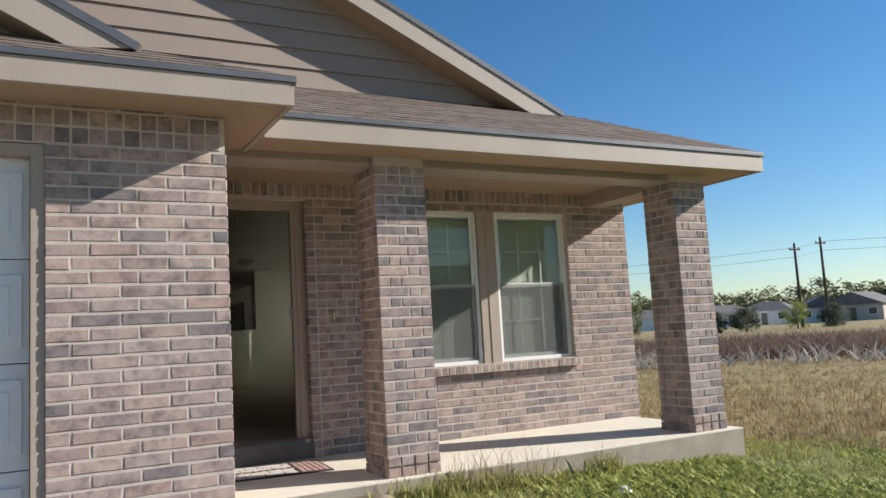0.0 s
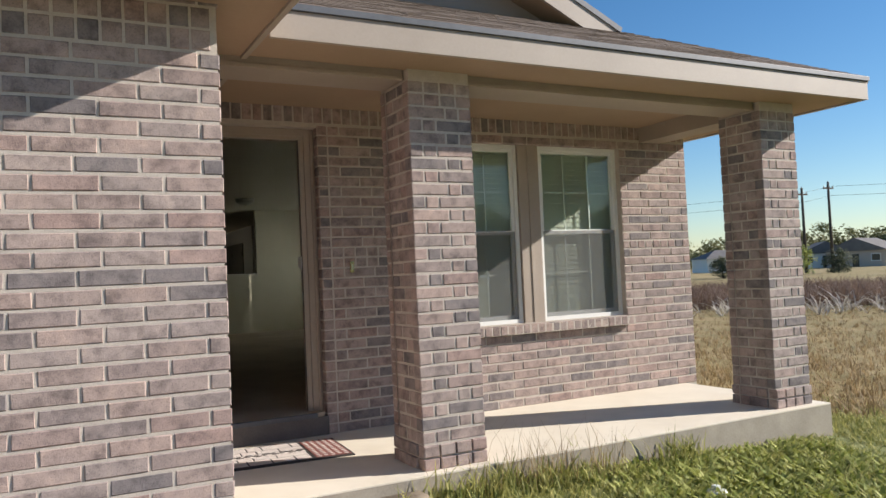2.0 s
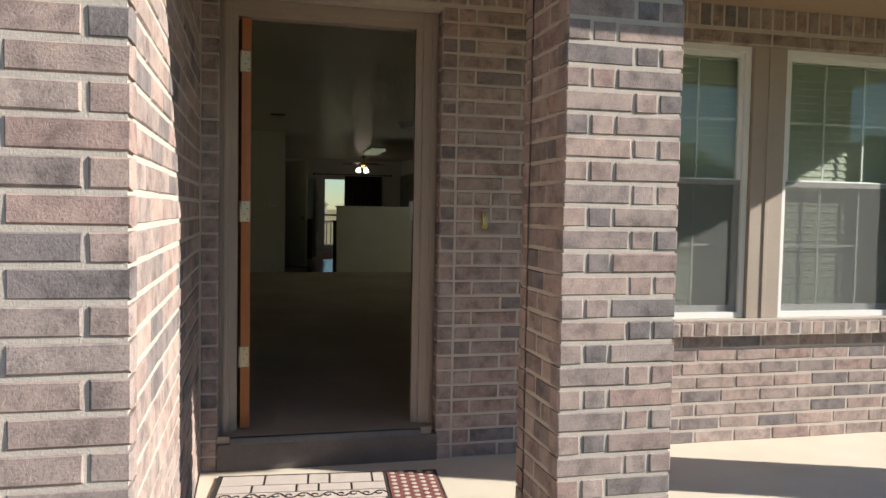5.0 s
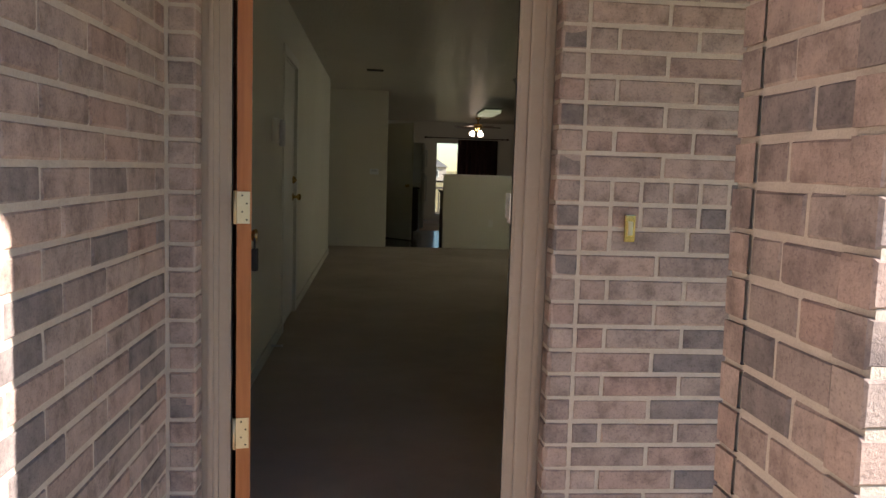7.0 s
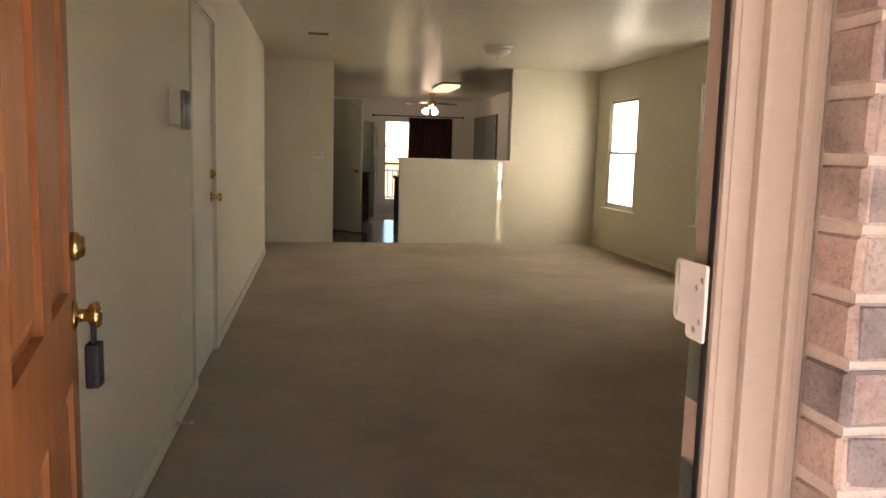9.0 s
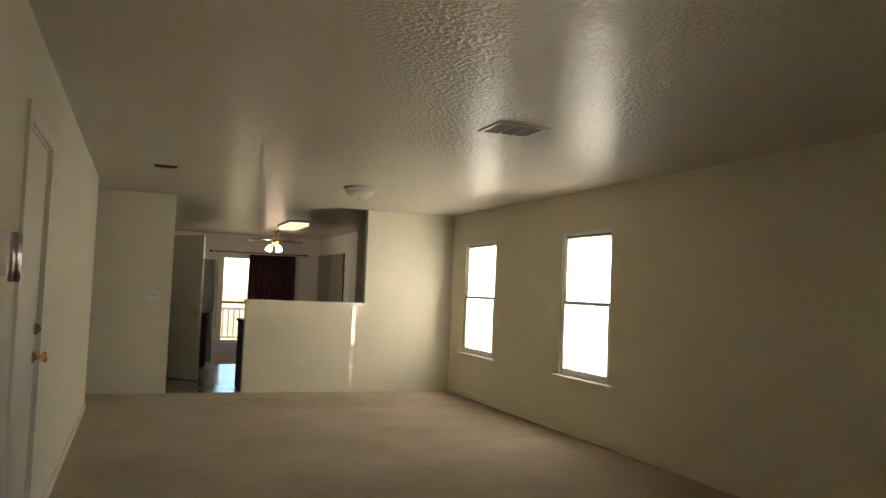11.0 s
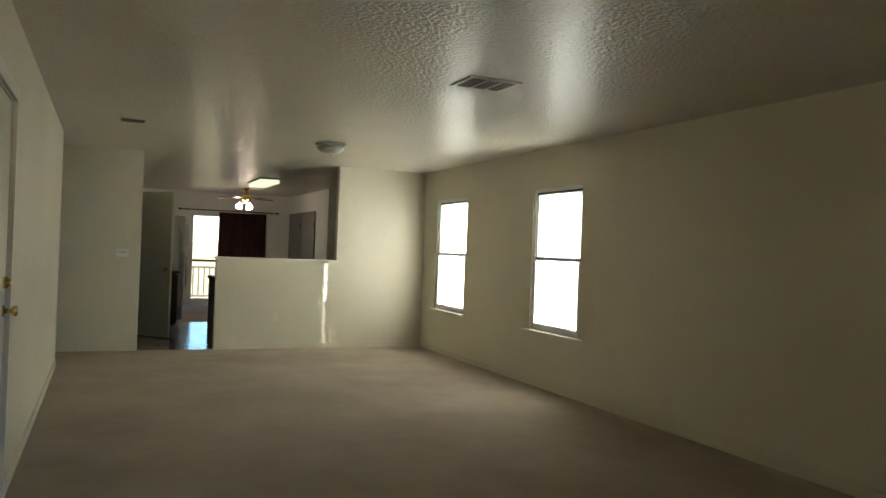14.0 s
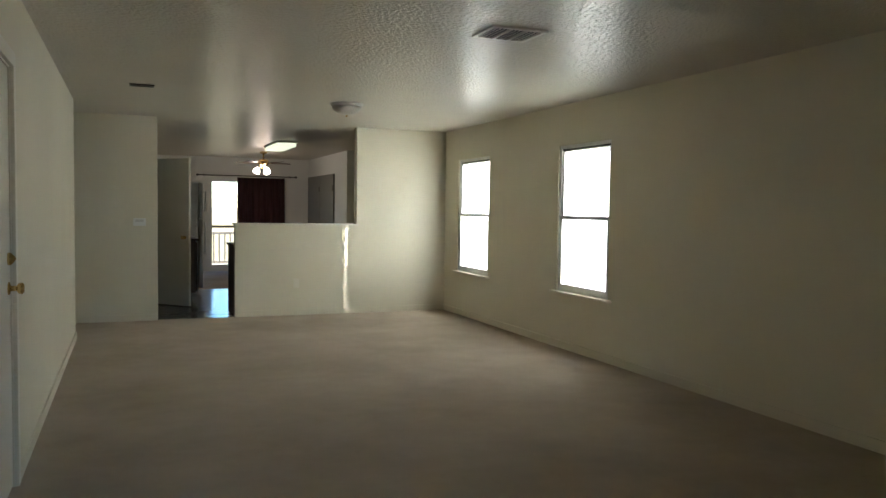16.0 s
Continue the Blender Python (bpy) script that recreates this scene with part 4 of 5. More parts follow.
def outlet(x, z):
    ob = thing("wall_outlet", "cream duplex outlet on the low wall", "outlet", (x, FAR, z))
    bm = bmesh.new()
    box(bm, -0.036, 0.036, -0.007, 0.0, -0.058, 0.058, bevel=0.003)
    part("cover_plate", bm, DOORWHITE, ob)
    for dz in (-0.022, 0.022):
        bm = bmesh.new()
        lathe(bm, (0, -0.007, dz), (0, -1, 0), [(0, 0.016), (0.003, 0.015)], 14)
        box(bm, -0.007, -0.004, -0.0115, -0.0095, dz - 0.005, dz + 0.006)
        box(bm, 0.004, 0.007, -0.0115, -0.0095, dz - 0.005, dz + 0.006)
        part("socket", bm, DOORWHITE, ob)


def ceiling_vent(name, x0, x1, y0, y1, n, label):
    ob = thing(name, label, "ceiling vent", ((x0 + x1) / 2, (y0 + y1) / 2, C))
    inv = Matrix.Translation(-Vector(ob.location))
    e = 0.028 if x1 - x0 > 0.3 else 0.015
    for q in ((x0, x1, y0, y0 + e), (x0, x1, y1 - e, y1), (x0, x0 + e, y0 + e, y1 - e), (x1 - e, x1, y0 + e, y1 - e)):
        bm = bmesh.new()
        box(bm, *q, C - 0.012, C, bevel=0.003, m=inv)
        part("frame", bm, DOORWHITE if n > 8 else DARKMETAL, ob)
    bm = bmesh.new()
    box(bm, x0 + e, x1 - e, y0 + e, y1 - e, C - 0.003, C - 0.0005, m=inv)
    part("duct", bm, BLACK, ob, "dark duct behind the louvres")
    for i in range(n):
        x = x0 + e + (x1 - x0 - 2 * e) * (i + 0.5) / n
        bm = bmesh.new()
        box(bm, -0.007, 0.007, y0 + e, y1 - e, -0.001, 0.001, m=inv @ Matrix.Translation((x, 0, C - 0.010)) @ Matrix.Rotation(radians(-52), 4, "Y"))
        part("louvre", bm, DOORWHITE if n > 8 else DARKMETAL, ob)
    if n > 8:
        for f in (0.36, 0.64):
            x = x0 + (x1 - x0) * f
            bm = bmesh.new()
            box(bm, x - 0.006, x + 0.006, y0 + e, y1 - e, C - 0.016, C - 0.004, m=inv)
            part("divider", bm, DOORWHITE, ob)


def dome_light():
    ob = thing("ceiling_light", "unlit frosted glass dome light on the ceiling", "ceiling light", (3.372, 7.75, C))
    bm = bmesh.new()
    lathe(bm, (0, 0, 0), (0, 0, -1), [(0, 0.165), (0.02, 0.165), (0.03, 0.155)], 28)
    part("base_ring", bm, FROSTED, ob, "pale ring")
    bm = bmesh.new()
    lathe(bm, (0, 0, -0.03), (0, 0, -1), [(0, 0.150), (0.03, 0.142), (0.055, 0.118), (0.075, 0.08), (0.086, 0.03), (0.088, 0.004)], 28)
    part("dome", bm, FROSTED, ob, "frosted glass dome")
    bm = bmesh.new()
    lathe(bm, (0, 0, -0.116), (0, 0, -1), [(0, 0.010), (0.012, 0.012), (0.02, 0.003)], 12)
    part("finial", bm, BRASS, ob)


garage_entry_door()
door_chime()
door_stop()
thermostat()
outlet(3.302, 0.58)
ceiling_vent("ceiling_vent", 3.26, 3.62, 4.09, 4.40, 12, "white louvred air vent in the ceiling")
ceiling_vent("smoke_vent", 1.325, 1.53, 7.36, 7.47, 6, "small dark louvred vent in the ceiling")
dome_light()


# ---------------------------------------------------------------- kitchen and dining end
def kitchen():
    # open pantry door
    hinge, free = Vector((1.62, 11.60, 0)), Vector((2.08, 11.10, 0))
    ob = thing("door_3", "cream flush pantry door standing open", "door", (hinge.x, hinge.y, F), kind="structure")
    ang = math.atan2(free.y - hinge.y, free.x - hinge.x)
    m = Matrix.Rotation(ang, 4, "Z")
    w = (free - hinge).length
    bm = bmesh.new()
    box(bm, 0, w, -0.018, 0.018, 0.012, 2.03, bevel=0.003, m=m)
    part("leaf", bm, DOORWHITE, ob)
    bm = bmesh.new()
    for s in (1, -1):
        lathe(bm, m @ Vector((w - 0.07, 0.018 * s, 0.95)), m.to_3x3() @ Vector((0, s, 0)), [(0, 0.026), (0.006, 0.026), (0.01, 0.011), (0.032, 0.011), (0.04, 0.024), (0.055, 0.026), (0.062, 0.004)], 14)
    part("knob", bm, BRASS, ob, "brass knob")
    # appliances along the kitchen's wall
    ob = thing("refrigerator", "white two-door refrigerator against the kitchen wall", "refrigerator", (1.99, 13.08, F))
    bm = bmesh.new()
    box(bm, -0.36, 0.33, -0.36, 0.36, 0.03, 1.76, bevel=0.012)
    part("body", bm, FRIDGE, ob)
    for z0, z1 in ((0.10, 1.18), (1.195, 1.75)):
        bm = bmesh.new()
        box(bm, 0.335, 0.40, -0.36, 0.36, z0, z1, bevel=0.014)
        d = part("door", bm, FRIDGE, ob)
        bm = bmesh.new()
        tube(bm, (0.44, -0.30, z0 + 0.1 if z0 > 1 else z1 - 0.55), (0.44, -0.30, z0 + 0.42 if z0 > 1 else z1 - 0.06), 0.013)
        box(bm, 0.398, 0.445, -0.312, -0.288, (z0 + 0.1 if z0 > 1 else z1 - 0.55), (z0 + 0.13 if z0 > 1 else z1 - 0.52))
        box(bm, 0.398, 0.445, -0.312, -0.288, (z0 + 0.39 if z0 > 1 else z1 - 0.09), (z0 + 0.42 if z0 > 1 else z1 - 0.06))
        part("handle", bm, FRIDGE, d)
    ob = thing("base_cabinet", "dark wood base cabinet beside the refrigerator", "cabinet", (1.92, 12.29, F))
    bm = bmesh.new()
    box(bm, -0.32, 0.30, -0.36, 0.38, 0.1, 0.87, bevel=0.004)
    box(bm, -0.32, 0.24, -0.35, 0.37, 0.0, 0.1)
    part("body", bm, DARKWOOD, ob)
    for y0, y1 in ((-0.35, 0.005), (0.015, 0.37)):
        bm = bmesh.new()
        box(bm, 0.302, 0.322, y0, y1, 0.13, 0.85, bevel=0.004)
        d = part("door", bm, DARKWOOD, ob)
    bm = bmesh.new()
    box(bm, -0.34, 0.34, -0.38, 0.385, 0.872, 0.905, bevel=0.005)
    part("worktop", bm, DARKWOOD, ob, "dark laminate worktop")
    ob = thing("peninsula_cabinet", "dark wood cabinet run behind the low wall", "cabinet", (3.3, FAR + 0.45, F))
    bm = bmesh.new()
    box(bm, -0.765, 0.80, -0.32, 0.28, 0.0, 0.87, bevel=0.004)
    part("body", bm, DARKWOOD, ob)
    bm = bmesh.new()
    box(bm, -0.785, 0.80, -0.325, 0.31, 0.872, 0.91, bevel=0.005)
    part("worktop", bm, BLACK, ob, "black worktop")
    # fluorescent fixture
    ob = thing("fluorescent_light", "lit fluorescent box light on the kitchen ceiling", "ceiling light", (3.66, 13.1, C))
    bm = bmesh.new()
    box(bm, -0.17, 0.17, -0.63, 0.63, -0.03, 0.0, bevel=0.005)
    part("housing", bm, WHITE, ob)
    bm = bmesh.new()
    box(bm, -0.15, 0.15, -0.61, 0.61, -0.085, -0.031, bevel=0.015)
    part("diffuser", bm, TUBE, ob, "glowing prismatic diffuser")


def ceiling_fan():
    ob = thing("ceiling_fan", "brass ceiling fan with lit glass globes", "ceiling fan", (3.70, 15.1, C))
    bm = bmesh.new()
    lathe(bm, (0, 0, 0), (0, 0, -1), [(0, 0.07), (0.03, 0.065), (0.05, 0.02), (0.14, 0.012), (0.15, 0.07), (0.17, 0.10), (0.24, 0.10), (0.26, 0.06), (0.30, 0.05), (0.32, 0.02)], 24)
    part("motor", bm, BRASS, ob, "polished brass motor housing")
    for k in range(5):
        a = 2 * math.pi * k / 5 + 0.2
        m = Matrix.Rotation(a, 4, "Z")
        bm = bmesh.new()
        pts = [(0.16, -0.045), (0.30, -0.062), (0.50, -0.065), (0.54, -0.04), (0.54, 0.04), (0.50, 0.065), (0.30, 0.062), (0.16, 0.045)]
        prism(bm, [m @ Vector((x, y, -0.215 + y * 0.18)) for x, y in pts], (0, 0, 0.008))
        blade = part("blade", bm, DARKWOOD, ob, "dark wooden blade")
        bm = bmesh.new()
        box(bm, 0.09, 0.20, -0.015, 0.015, -0.222, -0.216, m=m)
        part("blade_iron", bm, BRASS, blade)
    for k in range(3):
        a = 2 * math.pi * k / 3 + 0.9
        d = Vector((math.cos(a), math.sin(a), 0))
        bm = bmesh.new()
        tube(bm, d * 0.03 + Vector((0, 0, -0.29)), d * 0.10 + Vector((0, 0, -0.31)), 0.008)
        arm = part("lamp_arm", bm, BRASS, ob)
        bm = bmesh.new()
        lathe(bm, d * 0.10 + Vector((0, 0, -0.30)), d * 0.35 + Vector((0, 0, -1)), [(0, 0.022), (0.02, 0.035), (0.06, 0.058), (0.10, 0.062), (0.12, 0.05), (0.125, 0.02)], 16)
        part("globe", bm, LAMPGLASS, arm, "glowing frosted glass globe")


def curtain():
    ob = thing("curtain", "dark brown curtain drawn half across the glass door", "curtain", (3.95, BACK - 0.1, 2.2))
    bm = bmesh.new()
    n, x0, x1 = 90, -0.49, 0.52
    rows = []
    for z in (-0.02, -0.7, -1.4, -2.0):
        rows.append([bm.verts.new((x0 + (x1 - x0) * i / n + 0.01 * math.sin(i * 1.1 + z), 0.035 * math.sin(i * 0.62) + 0.012 * math.sin(i * 1.7 + z * 2), z)) for i in range(n + 1)])
    for a, b in zip(rows, rows[1:]):
        for i in range(n):
            bm.faces.new((a[i], a[i + 1], b[i + 1], b[i])).smooth = True
    bmesh.ops.solidify(bm, geom=list(bm.faces), thickness=0.004)
    part("cloth", bm, CURTAIN, ob)
    ob = thing("curtain_rod", "thin dark metal curtain rod with finials", "curtain rod", (3.7, BACK - 0.1, 2.215))
    bm = bmesh.new()
    tube(bm, (-1.02, 0, 0), (0.98, 0, 0), 0.011)
    part("rod", bm, DARKMETAL, ob)
    for s, x in ((-1, -1.02), (1, 0.98)):
        bm = bmesh.new()
        lathe(bm, (x, 0, 0), (s, 0, 0), [(0, 0.012), (0.01, 0.02), (0.035, 0.024), (0.055, 0.014), (0.065, 0.003)], 12)
        part("finial", bm, DARKMETAL, ob)
        bm = bmesh.new()
        box(bm, x - 0.008 - s * 0.1, x + 0.008 - s * 0.1, 0.0, 0.1, -0.02, 0.02)
        part("bracket", bm, DARKMETAL, ob)


def glass_door():
    ob = thing("door_4", "white-framed glass back door in bright daylight", "glass door", (3.67, BACK, 0.26), kind="structure")
    inv = Matrix.Translation(-Vector(ob.location))
    x0, x1, z0, z1 = 2.90, 4.42, 0.26, 2.135
    for q in ((x0, x0 + 0.05, z0, z1), (x1 - 0.05, x1, z0, z1), (x0 + 0.05, x1 - 0.05, z1 - 0.05, z1), (x0 + 0.05, x1 - 0.05, z0, z0 + 0.05), (3.64, 3.70, z0 + 0.05, z1 - 0.05)):
        bm = bmesh.new()
        box(bm, q[0], q[1], BACK + 0.02, BACK + 0.11, q[2], q[3], bevel=0.004, m=inv)
        part("door_frame", bm, WHITE, ob)
    for a, b in ((x0 + 0.05, 3.64), (3.70, x1 - 0.05)):
        bm = bmesh.new()
        box(bm, a, b, BACK + 0.045, BACK + 0.085, 1.10, 1.15, bevel=0.003, m=inv)
        part("mid_rail", bm, SLABSIDE, ob, "grey cross rail")
        bm = bmesh.new()
        box(bm, a, b, BACK + 0.06, BACK + 0.066, z0 + 0.05, z1 - 0.05, m=inv)
        g = part("pane", bm, CLEAR, ob)
        g.visible_shadow = False
    # grey closet doors on the dining wall
    for k, (a, b) in enumerate(((14.8, 15.93), (15.95, 17.08))):
        ob = thing("closet_door", "plain grey closet door on the dining wall", "door", (5.02, (a + b) / 2, F), "closet doors")
        bm = bmesh.new()
        box(bm, -0.035, -0.003, -(b - a) / 2, (b - a) / 2, 0.01, 2.05, bevel=0.003)
        part("leaf", bm, GREYDOOR, ob)
        bm = bmesh.new()
        box(bm, -0.045, -0.034, -(b - a) / 2 + 0.01, -(b - a) / 2 + 0.05, 1.72, 1.82, bevel=0.002)
        part("hinge", bm, DARKMETAL, ob)
    # deck with its rail beyond the glass
    bm = bmesh.new()
    box(bm, 1.0, 6.2, BACK + 0.2, 19.6, -0.1, 0.10)
    setting("deck", bm, CONCRETE, "back patio in the slab top's sun-paled concrete", "patio")
    ob = thing("deck_rail", "weathered wooden patio rail with balusters", "railing", (3.6, 19.5, 0.10))
    for z in (0.08, 0.78):
        bm = bmesh.new()
        box(bm, -2.4, 2.4, -0.02, 0.02, z, z + 0.06, bevel=0.004)
        part("rail", bm, POLEWOOD, ob)
    bm = bmesh.new()
    box(bm, -0.018, 0.018, -0.018, 0.018, 0.14, 0.78)
    me = mesh_of("baluster", bm, POLEWOOD)
    for k in range(37):
        o = new("baluster", me)
        o.parent = ob
        o.location = (-2.34 + 0.13 * k, 0, 0)
    for x in (-2.4, -0.8, 0.8, 2.4):
        bm = bmesh.new()
        box(bm, x - 0.045, x + 0.045, -0.045, 0.045, 0.0, 0.95, bevel=0.006)
        part("post", bm, POLEWOOD, ob)


kitchen()
ceiling_fan()
curtain()
glass_door()


# ---------------------------------------------------------------- porch things
def doorbell():
    ob = thing("doorbell", "small brass doorbell button on the brick", "doorbell", (2.273, -0.001, 1.238))
    bm = bmesh.new()
    box(bm, -0.017, 0.017, -0.008, 0.0, -0.042, 0.042, bevel=0.003)
    part("plate", bm, BRASS, ob, "brass plate")
    bm = bmesh.new()
    box(bm, -0.008, 0.008, -0.013, -0.007, -0.022, 0.022, bevel=0.003)
    part("button", bm, PALEBRASS, ob, "pale button")


def doormat():
    x0, x1, y0, y1 = 0.92, 1.98, -0.74, -0.13
    ob = thing("doormat", "patchwork doormat in pale, red-brown and dark weave", "doormat", ((x0 + x1) / 2, (y0 + y1) / 2, 0.0))
    ob.rotation_euler = (0, 0, radians(-5))
    bm = bmesh.new()
    box(bm, -0.52, 0.52, -0.295, 0.295, 0.0, 0.010, bevel=0.003)
    part("backing", bm, RUGDARK, ob, "dark woven border")
    rnd = random.Random(9)
    for y0, y1 in ((-0.255, -0.14), (-0.13, -0.055), (0.055, 0.14), (0.15, 0.27)):
        x = -0.50
        while x < 0.24:
            w = min(rnd.choice((0.10, 0.15, 0.20)), 0.26 - x)
            bm = bmesh.new()
            box(bm, x + 0.005, x + w - 0.005, y0, y1, 0.010, 0.0135, bevel=0.002)
            part("patch", bm, RUGPALE, ob, "pale woven tile")
            x += w
    # the scrolled band across the middle
    bm = bmesh.new()
    box(bm, -0.495, 0.255, -0.045, 0.045, 0.010, 0.0125, bevel=0.001)
    band = part("band", bm, RUGPALE, ob, "pale band with dark scrolls")
    for i in range(13):
        cx, s = -0.46 + i * 0.057, 1 if i % 2 else -1
        bm = bmesh.new()
        pts = [Vector((cx + (0.008 + 0.0035 * k) * math.cos(s * k * 0.9), (0.008 + 0.0035 * k) * math.sin(s * k * 0.9), 0.0135)) for k in range(8)]
        for p, q in zip(pts, pts[1:]):
            tube(bm, p, q, 0.0035, n=5)
        part("scroll", bm, RUGDARK, band)
    # the red flowered panel at one end
    bm = bmesh.new()
    box(bm, 0.275, 0.505, -0.265, 0.275, 0.010, 0.0125, bevel=0.001)
    panel = part("flower_panel", bm, RUGRED, ob, "red-brown flowered panel")
    for i in range(5):
        for j in range(11):
            bm = bmesh.new()
            cx, cy = 0.300 + i * 0.045, -0.24 + j * 0.049 + (0.02 if i % 2 else 0)
            lathe(bm, (cx, cy, 0.0120), (0, 0, 1), [(0, 0.016), (0.0018, 0.012)], 7)
            part("flower", bm, RUGPALE, panel)


def lawn_cap():
    ob = thing("cleanout_cap", "white plastic pipe cap in the grass", "pipe cap", (3.55, -2.30, height(3.55, -2.30) - 0.09))
    bm = bmesh.new()
    lathe(bm, (0, 0, 0), (0, 0, 1), [(0, 0.055), (0.07, 0.055), (0.075, 0.062), (0.11, 0.062), (0.118, 0.055), (0.119, 0.02)], 20)
    part("cap", bm, WHITE, ob)
    bm = bmesh.new()
    box(bm, -0.018, 0.018, -0.018, 0.018, 0.118, 0.145, bevel=0.003)
    part("plug", bm, WHITE, ob)


doorbell()
doormat()
lawn_cap()


# ---------------------------------------------------------------- plants and distance
def blades(name, places, mat, label, category, lo, hi, width, lean, per=5, seed=1):
    """Clumps of bent tapering blades; one object of stuff."""
    rnd = random.Random(seed)
    verts, faces = [], []
    for x, y, s in places:
        z = height(x, y) - 0.01
        for _ in range(per):
            a = rnd.uniform(0, 2 * math.pi)
            h, w = rnd.uniform(lo, hi) * s, width * rnd.uniform(0.6, 1.3)
            bx, by = x + rnd.uniform(-0.05, 0.05), y + rnd.uniform(-0.05, 0.05)
            lx, ly = math.cos(a) * lean * h * rnd.uniform(0.3, 1.4), math.sin(a) * lean * h * rnd.uniform(0.3, 1.4)
            px, py = -math.sin(a) * w, math.cos(a) * w
            i = len(verts)
            verts += [(bx - px, by - py, z), (bx + px, by + py, z), (bx + lx * 0.35 + px * 0.8, by + ly * 0.35 + py * 0.8, z + h * 0.6), (bx + lx * 0.35 - px * 0.8, by + ly * 0.35 - py * 0.8, z + h * 0.6), (bx + lx, by + ly, z + h)]
            faces += [(i, i + 1, i + 2, i + 3), (i + 3, i + 2, i + 4)]
    me = bpy.data.meshes.new(name)
    me.from_pydata(verts, [], faces)
    me.materials.append(mat)
    return tagged(new(name, me), label, category, kind="stuff")


rnd = random.Random(3)
lawn = []
while len(lawn) < 15000:
    x, y = rnd.uniform(2.0, 9), rnd.uniform(-6.5, 1.5)
    if (x < 5.75 and y > -1.56) or x < 2.06 + (0.35 * max(0, -3.0 - y)) or x + 0.3 * y > rnd.uniform(5.2, 7.4):
        continue
    if noise.noise((x * 1.2, y * 1.2, 7)) < -0.08 and rnd.random() < 0.65:
        continue
    lawn.append((x, y, rnd.uniform(0.5, 1.2)))
blades("grass", lawn, GRASS, "short uneven green lawn grass", "grass", 0.02, 0.075, 0.0042, 1.1, 6, 2)
broad = []
while len(broad) < 5200:
    x, y = rnd.uniform(2.2, 8.5), rnd.uniform(-5.5, -1.6)
    if x + 0.3 * y < rnd.uniform(4.8, 7.2) and x > 2.2 + 0.35 * max(0, -3 - y) and noise.noise((x * 0.8, y * 0.8, 3)) > -0.1:
        broad.append((x, y, rnd.uniform(0.6, 1.1)))
blades("lawn_weeds", broad, LEAFLIME, "bright broad-leaved weeds in the lawn", "weeds", 0.03, 0.085, 0.015, 1.3, 4, 5)
tall = [(rnd.gauss(2.55, 0.28), rnd.uniform(-1.80, -1.58), rnd.uniform(0.4, 1.0)) for _ in range(110)]
tall += [(rnd.gauss(3.1, 0.30), rnd.uniform(-1.85, -1.58), rnd.uniform(0.3, 0.8)) for _ in range(70)]
tall += [(rnd.gauss(3.95, 0.10), rnd.uniform(-1.72, -1.60), rnd.uniform(0.7, 1.1)) for _ in range(45)]
blades("tall_grass", tall, GRASS, "tall green grass against the porch slab", "grass", 0.09, 0.24, 0.005, 0.75, 4, 6)
seedy = [(rnd.gauss(2.95, 0.30), rnd.uniform(-1.80, -1.58), rnd.uniform(0.6, 1.2)) for _ in range(70)]
blades("seed_stalks", seedy, STRAW, "thin dry seed stalks by the porch", "grass", 0.22, 0.40, 0.0022, 0.5, 2, 7)
field = []
while len(field) < 16000:
    r = 5 + 34 * rnd.random() ** 1.5
    a = radians(rnd.uniform(25, 100))
    x, y = 2 + r * math.sin(a), -3 + r * math.cos(a)
    if x < 6.2 or x + 0.3 * y < rnd.uniform(5.8, 8.2):
        continue
    field.append((x, y, rnd.uniform(0.5, 1.2)))
blades("dry_grass", field, STRAW, "knee-high dry straw-coloured field grass", "grass", 0.04, 0.15, 0.006, 0.9, 5, 8)


def brush_band():
    """The dead scrub that edges the field."""
    rnd = random.Random(21)
    for name, mat, n, lo, hi, r0, r1, lab in (("brush", TWIG, 9000, 0.4, 0.95, 30, 46, "brown dead scrub along the field's edge"),
                                             ("dead_branches", PALETWIG, 260, 0.25, 0.75, 26, 30, "bleached grey dead branches before the scrub")):
        pts = []
        for _ in range(n):
            r, a = rnd.uniform(r0, r1), radians(rnd.uniform(28, 80))
            pts.append((r * math.sin(a), -6 + r * math.cos(a), rnd.uniform(0.5, 1.1)))
        blades(name, pts, mat, lab, "scrub", lo, hi, 0.014 if mat is TWIG else 0.024, 0.9 if mat is TWIG else 1.9, 5, 22)


brush_band()


def place(deg, dist):
    return Vector((-0.12 + dist * math.sin(radians(deg)), -6.83 + dist * math.cos(radians(deg)), 0))


